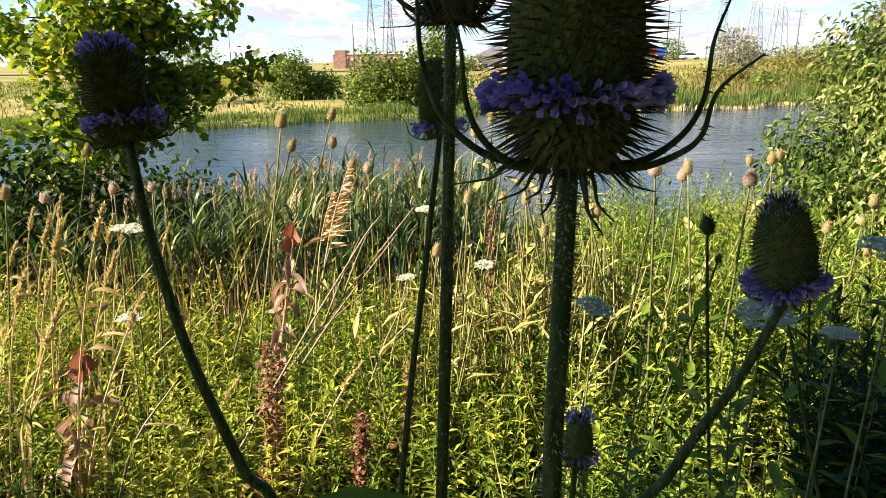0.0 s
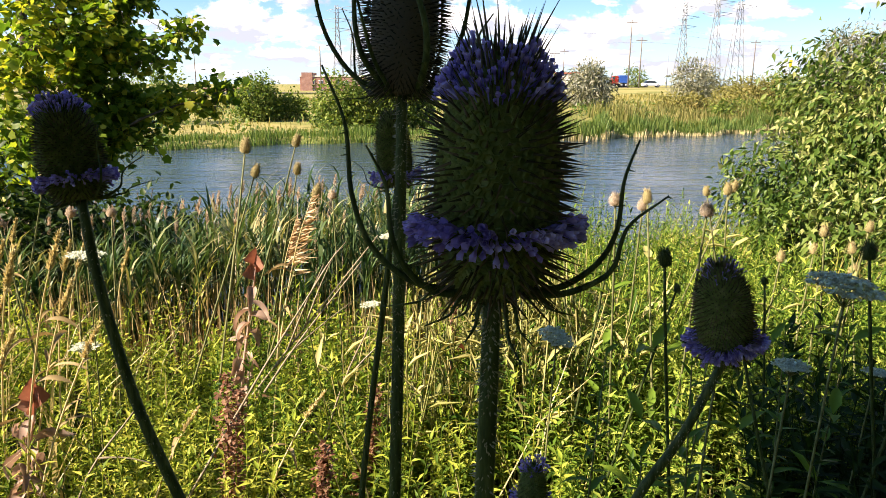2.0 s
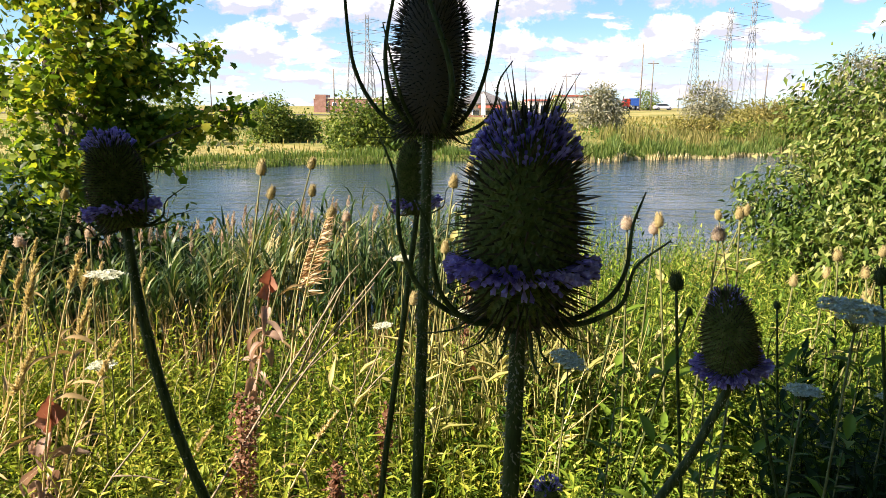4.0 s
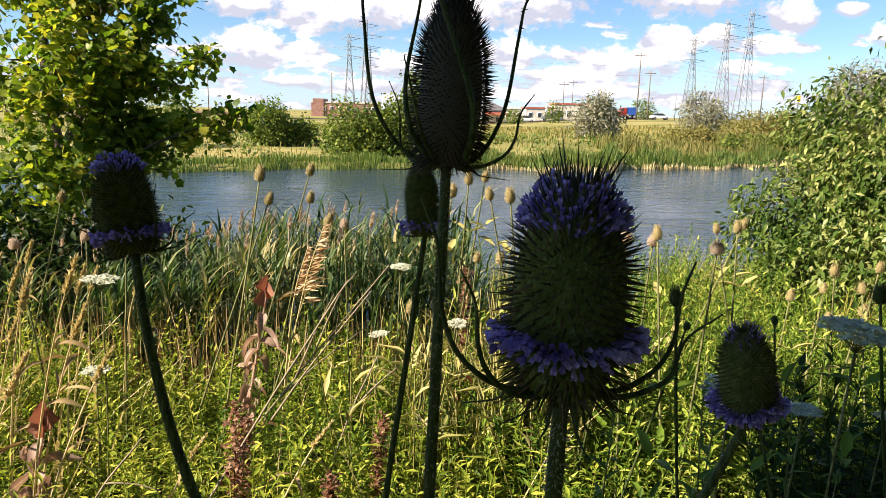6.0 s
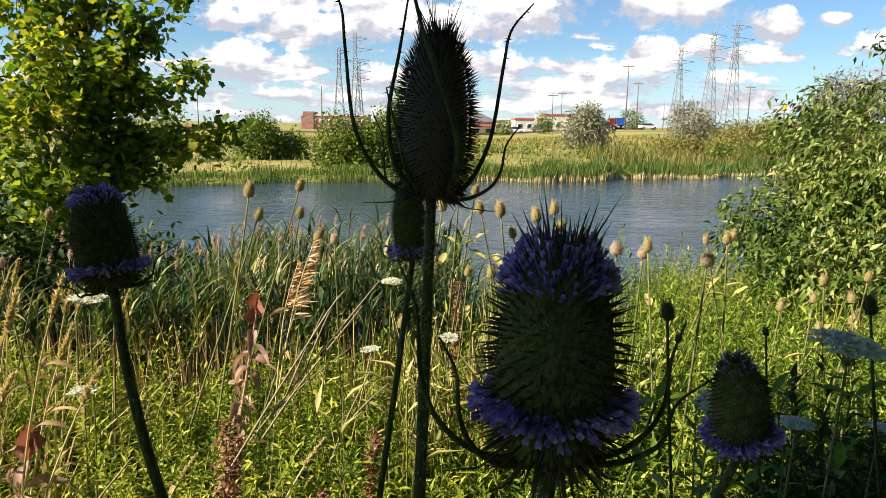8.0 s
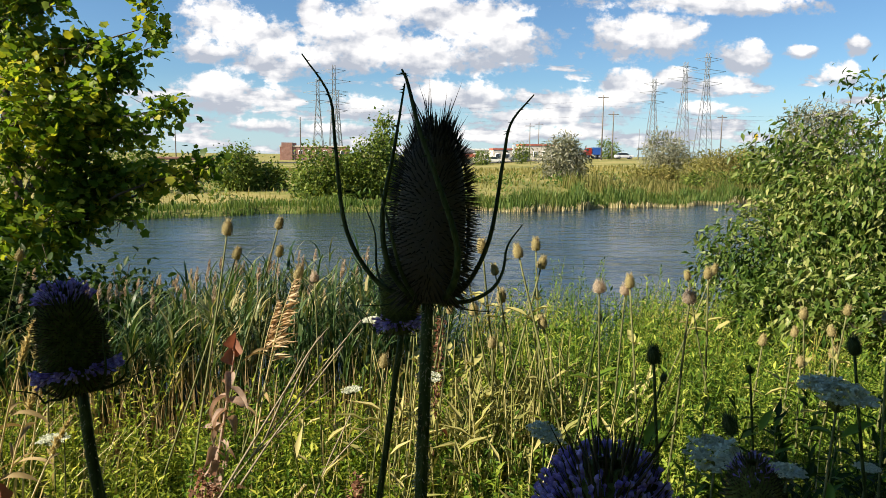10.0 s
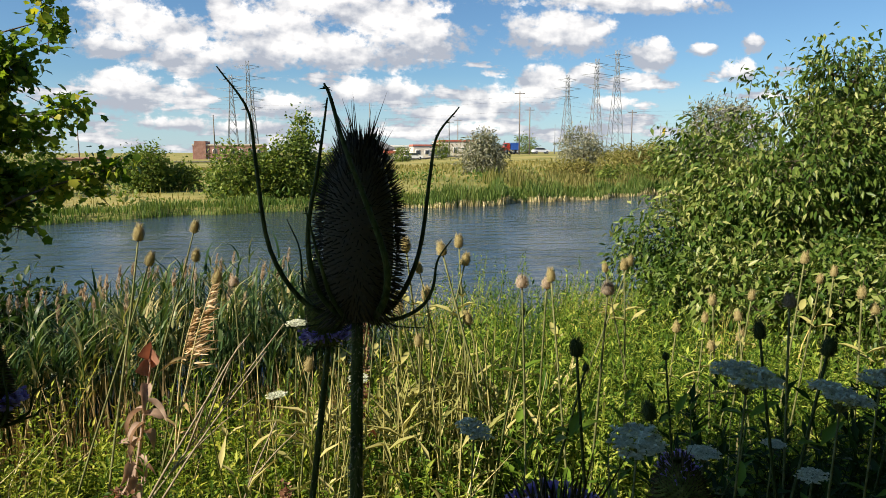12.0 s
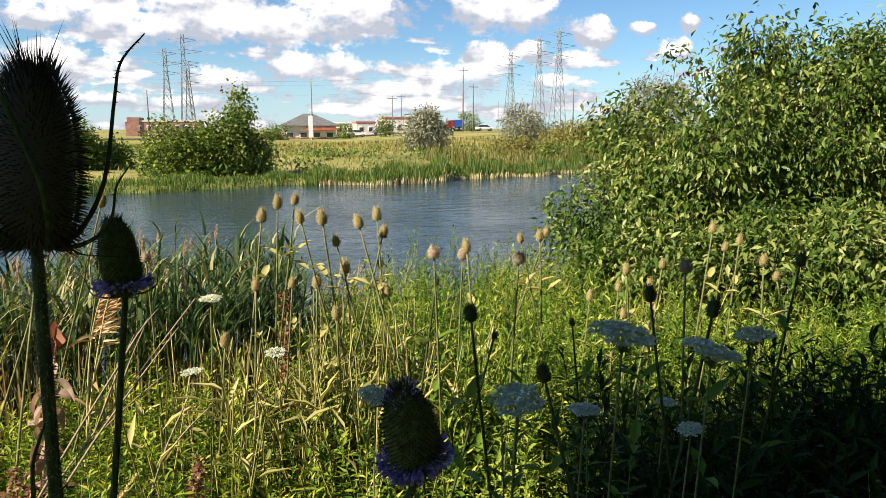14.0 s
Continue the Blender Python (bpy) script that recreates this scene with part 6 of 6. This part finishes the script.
flat_building("red brick building with a flat roof and white windows", -42.0, 230, 22, 14, 6.2, M_BRICK, M_PALEWALL, 8, 2, -2.4, tall=(0.6, 4.2, 7.6))
flat_building("long low red-brown building behind the trees", -74.0, 205, 22, 12, 3.4, M_BRICK, M_BRICK, 7, 1, -3.6)
flat_building("pale shop building with a red fascia", 22.0, 172, 7.0, 8, 3.0, M_PALEWALL, M_REDROOF, 3, 1, 0.0)
flat_building("pale restaurant with a red roof band", 30.0, 176, 9.5, 9, 4.0, M_PALEWALL, M_REDROOF, 4, 1, 0.2)
flat_building("low pale building by the house", 18.0, 190, 6.0, 8, 3.2, M_PALEWALL, M_WHITE, 2, 1, -0.2)


def hip_house(label, x, y, w, d, h, top, g):
    t = thing("house", label, "house", "", (x, y, g))
    part("wall", box(0, w, 0, d, 0, h, 0.04), M_PALEWALL, t)
    part("brick_base", box(-0.05, w + 0.05, -0.05, d + 0.05, 0, h * 0.2, 0.02), M_BRICK, t)
    e, m = 0.8, w * 0.5
    V = [(-e, -e, h), (w + e, -e, h), (w + e, d + e, h), (-e, d + e, h), (m - 1.0, d / 2, h + top), (m + 1.0, d / 2, h + top), (-e, -e, h - 0.2), (w + e, -e, h - 0.2), (w + e, d + e, h - 0.2), (-e, d + e, h - 0.2)]
    bm = bmesh.new()
    vs = [bm.verts.new(v) for v in V]
    for f in [(0, 1, 5, 4), (1, 2, 5), (2, 3, 4, 5), (3, 0, 4), (0, 6, 7, 1), (1, 7, 8, 2), (2, 8, 9, 3), (3, 9, 6, 0), (6, 9, 8, 7)]:
        bm.faces.new([vs[i] for i in f])
    part("roof", bm, M_ROOF, t, "grey shingled hip roof")
    part("awning", box(w * 0.42, w + 0.3, -1.1, -0.06, h * 0.66, h * 0.86, 0.05), M_REDROOF, t, "red awning over the entrance")
    for k in range(4):
        x0 = 0.6 + k * w / 4
        window_in(t, x0, x0 + w / 4 - 1.2, -0.05, 0.5, h * 0.55, M_WHITE)
    return t


hip_house("pale house with a grey hip roof and red awning", 3.6, 150, 11.2, 10, 3.1, 2.6, -0.8)


def pole(label, x, y, top, arms=1, r0=0.16, mat=None, group="utility poles"):
    g = float(ground_z(x, y)) - 0.2
    t = thing("utility_pole", label, "pole", group, (x, y, g))
    piece("shaft", fast_mesh("shaft", *tube([(0, 0, 0), (0, 0, (top - g) * 0.5), (0, 0, top - g)], [r0, r0 * 0.85, r0 * 0.65], 8), mat or M_POLE, True), t)
    for k in range(arms):
        part("crossarm", box(-1.2, 1.2, -0.06, 0.06, top - g - 0.7 - k * 1.1, top - g - 0.55 - k * 1.1), M_POLE, t)
    return t


pole("tall wooden utility pole by the road", 43.4, 150, 15.1, 1)
pole("wooden utility pole by the road", 46.4, 152, 11.6, 1)
pole("wooden utility pole behind the red building", -33.3, 218, 12.9, 0, 0.22)
pole("thin lamp post by the road", -71.0, 215, 11.0, 0, 0.18)
pole("wooden utility pole near the traffic light", 77.5, 165, 12.0, 1)
pole("thin lamp post by the road", 88.0, 170, 9.0, 0, 0.1, M_STEEL)
pole("thin lamp post by the road", 58.0, 168, 8.5, 0, 0.1, M_STEEL)
pole("thin lamp post by the road", -2.5, 172, 9.0, 0, 0.1, M_STEEL)
pole("wooden utility pole by the house", 9.35, 144, 11.6, 0, 0.13)
pole("wooden utility pole by the shops", 30.5, 168, 9.5, 1, 0.13)
pole("wooden utility pole by the shops", 37.0, 190, 11.0, 1, 0.13)

t = thing("pylon_sign", "white pylon sign in front of the house", "sign", "", (9.0, 143.5, -0.8))
part("post", box(-0.12, 0.12, -0.12, 0.12, 0, 5.2), M_WHITE, t)
part("sign_panel", box(-0.45, 0.45, -0.22, 0.22, 0.6, 5.0, 0.05), M_WHITE, t)
t = thing("pylon_sign", "slim white sign by the shops", "sign", "", (26.2, 166, -0.2))
part("sign_panel", box(-0.28, 0.28, -0.15, 0.15, 0.0, 4.4, 0.05), M_WHITE, t)
t = thing("road_sign", "yellow warning sign on a post", "sign", "", (92.0, 150, float(ground_z(92, 150))))
part("post", box(-0.06, 0.06, -0.06, 0.06, 0, 7.0), M_STEEL, t)
part("sign_panel", box(-0.55, 0.55, -0.12, -0.07, 5.6, 7.1, 0.03), M_YELLOW, t)
t = thing("traffic_light", "yellow traffic light on a post", "traffic light", "", (78.5, 150, float(ground_z(78, 150))))
part("post", box(-0.08, 0.08, -0.08, 0.08, 0, 6.0), M_STEEL, t)
part("housing", box(-0.28, 0.28, -0.25, 0.1, 4.6, 6.0, 0.04), M_YELLOW, t)


def lattice_tower(label, x, y, top, half, group="pylons"):
    """A steel lattice pylon with three pairs of arms."""
    g = float(ground_z(x, y)) - 1.0
    h = top - g
    t = thing("pylon", label, "pylon", group, (x, y, g))

    def w(z):
        return half * (1 - 0.82 * min(z / (0.75 * h), 1)) + 0.25
    braces = []
    zs = [0, 0.14 * h, 0.27 * h, 0.39 * h, 0.5 * h, 0.6 * h, 0.69 * h, 0.77 * h, 0.85 * h, 0.93 * h, h]
    for sx, sy in ((1, 1), (1, -1), (-1, -1), (-1, 1)):
        piece("leg", fast_mesh("leg", *tube([(sx * w(z), sy * w(z), z) for z in zs], np.linspace(0.20, 0.10, len(zs)), 4), M_STEEL), t)
    for z0, z1 in zip(zs, zs[1:]):
        for a, b in (((1, -1), (-1, -1)), ((-1, -1), (1, -1)), ((1, 1), (-1, 1)), ((-1, -1), (-1, 1)), ((1, -1), (1, 1))):
            braces.append(tube([(a[0] * w(z0), a[1] * w(z0), z0), (b[0] * w(z1), b[1] * w(z1), z1)], [0.09, 0.09], 4))
    piece("bracing", fast_mesh("bracing", *join(*braces), M_STEEL), t)
    for z, l in ((0.72 * h, 0.15 * h), (0.83 * h, 0.18 * h), (0.94 * h, 0.13 * h)):
        piece("arm", fast_mesh("arm", *join(tube([(-l, 0, z), (0, 0, z + 0.02 * h), (l, 0, z)], [0.08, 0.14, 0.08], 4), tube([(-l, 0, z), (0, 0, z - 0.03 * h), (l, 0, z)], [0.06, 0.10, 0.06], 4)), M_STEEL), t)
    return t


lattice_tower("grey steel lattice pylon on the horizon", -44.5, 350, 39.0, 2.6)
lattice_tower("grey steel lattice pylon on the horizon", -38.6, 372, 48.5, 2.8)
lattice_tower("grey steel lattice pylon on the horizon", -34.2, 345, 32.5, 2.4)
lattice_tower("grey steel lattice pylon on the horizon", 127.5, 350, 41.5, 3.0)
lattice_tower("grey steel lattice pylon on the horizon", 141.5, 345, 49.5, 3.2)
lattice_tower("grey steel lattice pylon on the horizon", 155.0, 350, 55.0, 3.6)

for z, y0 in ((13.6, 150), (12.6, 150), (10.4, 150)):
    wire = tube(curve([(-30, 190, z + 0.5), (10, 168, z - 0.9), (43.4, y0, z), (62, 158, z - 0.7), (77.5, 165, z - 2.0), (140, 185, z + 1)], 40), np.full(40, 0.012), 3)
    tagged(piece("power_line", fast_mesh("power_line", *wire, M_DARKMETAL)), "thin dark power line sagging between the poles", "cable", "power lines")


def wheel(t, x, y, r0, w=0.28):
    line = [(x, y - w / 2, r0), (x, y + w / 2, r0)]
    wh = piece("wheel", fast_mesh("wheel", *tube(line, [r0, r0], 16), M_RUBBER), t)
    piece("rim", fast_mesh("rim", *tube([(x, y - w / 2 - 0.02, r0), (x, y + w / 2, r0)], [r0 * 0.6, r0 * 0.6], 12), M_STEEL), wh)


def profile_body(outline, depth, bevel=0.08):
    """A body from its side outline (x, z), that deep along y."""
    bm = bmesh.new()
    f = bm.faces.new([bm.verts.new((x, 0, z)) for x, z in outline])
    ext = bmesh.ops.extrude_face_region(bm, geom=[f])
    for v in ext["geom"]:
        if isinstance(v, bmesh.types.BMVert):
            v.co.y += depth
    bmesh.ops.recalc_face_normals(bm, faces=bm.faces[:])
    bmesh.ops.bevel(bm, geom=bm.edges[:], offset=bevel, segments=2, affect="EDGES")
    return bm


def car(label, x, y, paint):
    t = thing("car", label, "car", "cars on the road", (x, y, float(ground_z(x, y)) + 0.12))
    part("body", profile_body([(-2.2, 0.35), (2.2, 0.35), (2.25, 0.85), (1.3, 1.0), (-2.1, 1.0), (-2.25, 0.7)], 1.7), paint, t)
    part("cabin", profile_body([(-1.7, 0.98), (1.2, 0.98), (0.5, 1.48), (-1.1, 1.48)], 1.55), M_GLASS, t)
    part("roof", box(-1.0, 0.45, 0.1, 1.5, 1.47, 1.54, 0.02), paint, t)
    for wx in (-1.35, 1.4):
        for wy in (0.1, 1.6):
            wheel(t, wx, wy, 0.33, 0.22)


def van(label, x, y, paint):
    t = thing("van", label, "van", "cars on the road", (x, y, float(ground_z(x, y)) + 0.12))
    part("body", profile_body([(-2.8, 0.4), (2.8, 0.4), (2.85, 1.1), (2.0, 1.35), (1.4, 2.1), (-2.75, 2.15)], 1.9), paint, t)
    part("windscreen", box(1.45, 2.05, -0.02, 1.92, 1.3, 1.9, 0.05), M_GLASS, t)
    for wx in (-1.8, 1.8):
        for wy in (0.1, 1.8):
            wheel(t, wx, wy, 0.36, 0.24)


def truck(label, x, y):
    t = thing("truck", label, "truck", "", (x, y, float(ground_z(x, y)) + 0.12))
    part("cab", profile_body([(-1.6, 0.7), (0.0, 0.7), (0.0, 2.6), (-1.1, 2.6), (-1.5, 1.8)], 2.2), M_RED, t, "dark red cab")
    part("box_body", box(0.15, 2.4, -0.1, 2.3, 0.95, 2.7, 0.05), M_BLUE, t, "blue box body")
    part("chassis", box(-1.6, 2.5, 0.2, 2.1, 0.55, 0.9), M_DARKMETAL, t)
    part("windscreen", box(-1.4, -0.8, -0.03, 2.23, 1.75, 2.4, 0.03), M_GLASS, t)
    for wx in (-1.0, 0.9, 1.9):
        for wy in (0.1, 2.2):
            wheel(t, wx, wy, 0.5, 0.3)


truck("red and blue box truck standing on the road", 44.6, 162)
car("white car behind the truck on the road", 53.0, 163, M_WHITE)
car("dark car on the road", 62.5, 164, M_DARKMETAL)
car("white car by the house", 19.5, 152, M_WHITE)
car("dark car by the house", 1.0, 155, M_DARKMETAL)
car("silver car by the shops", 26.5, 160, M_STEEL)
car("white car on the road", 92.0, 164, M_WHITE)
van("white van on the road", 100.0, 164, M_WHITE)
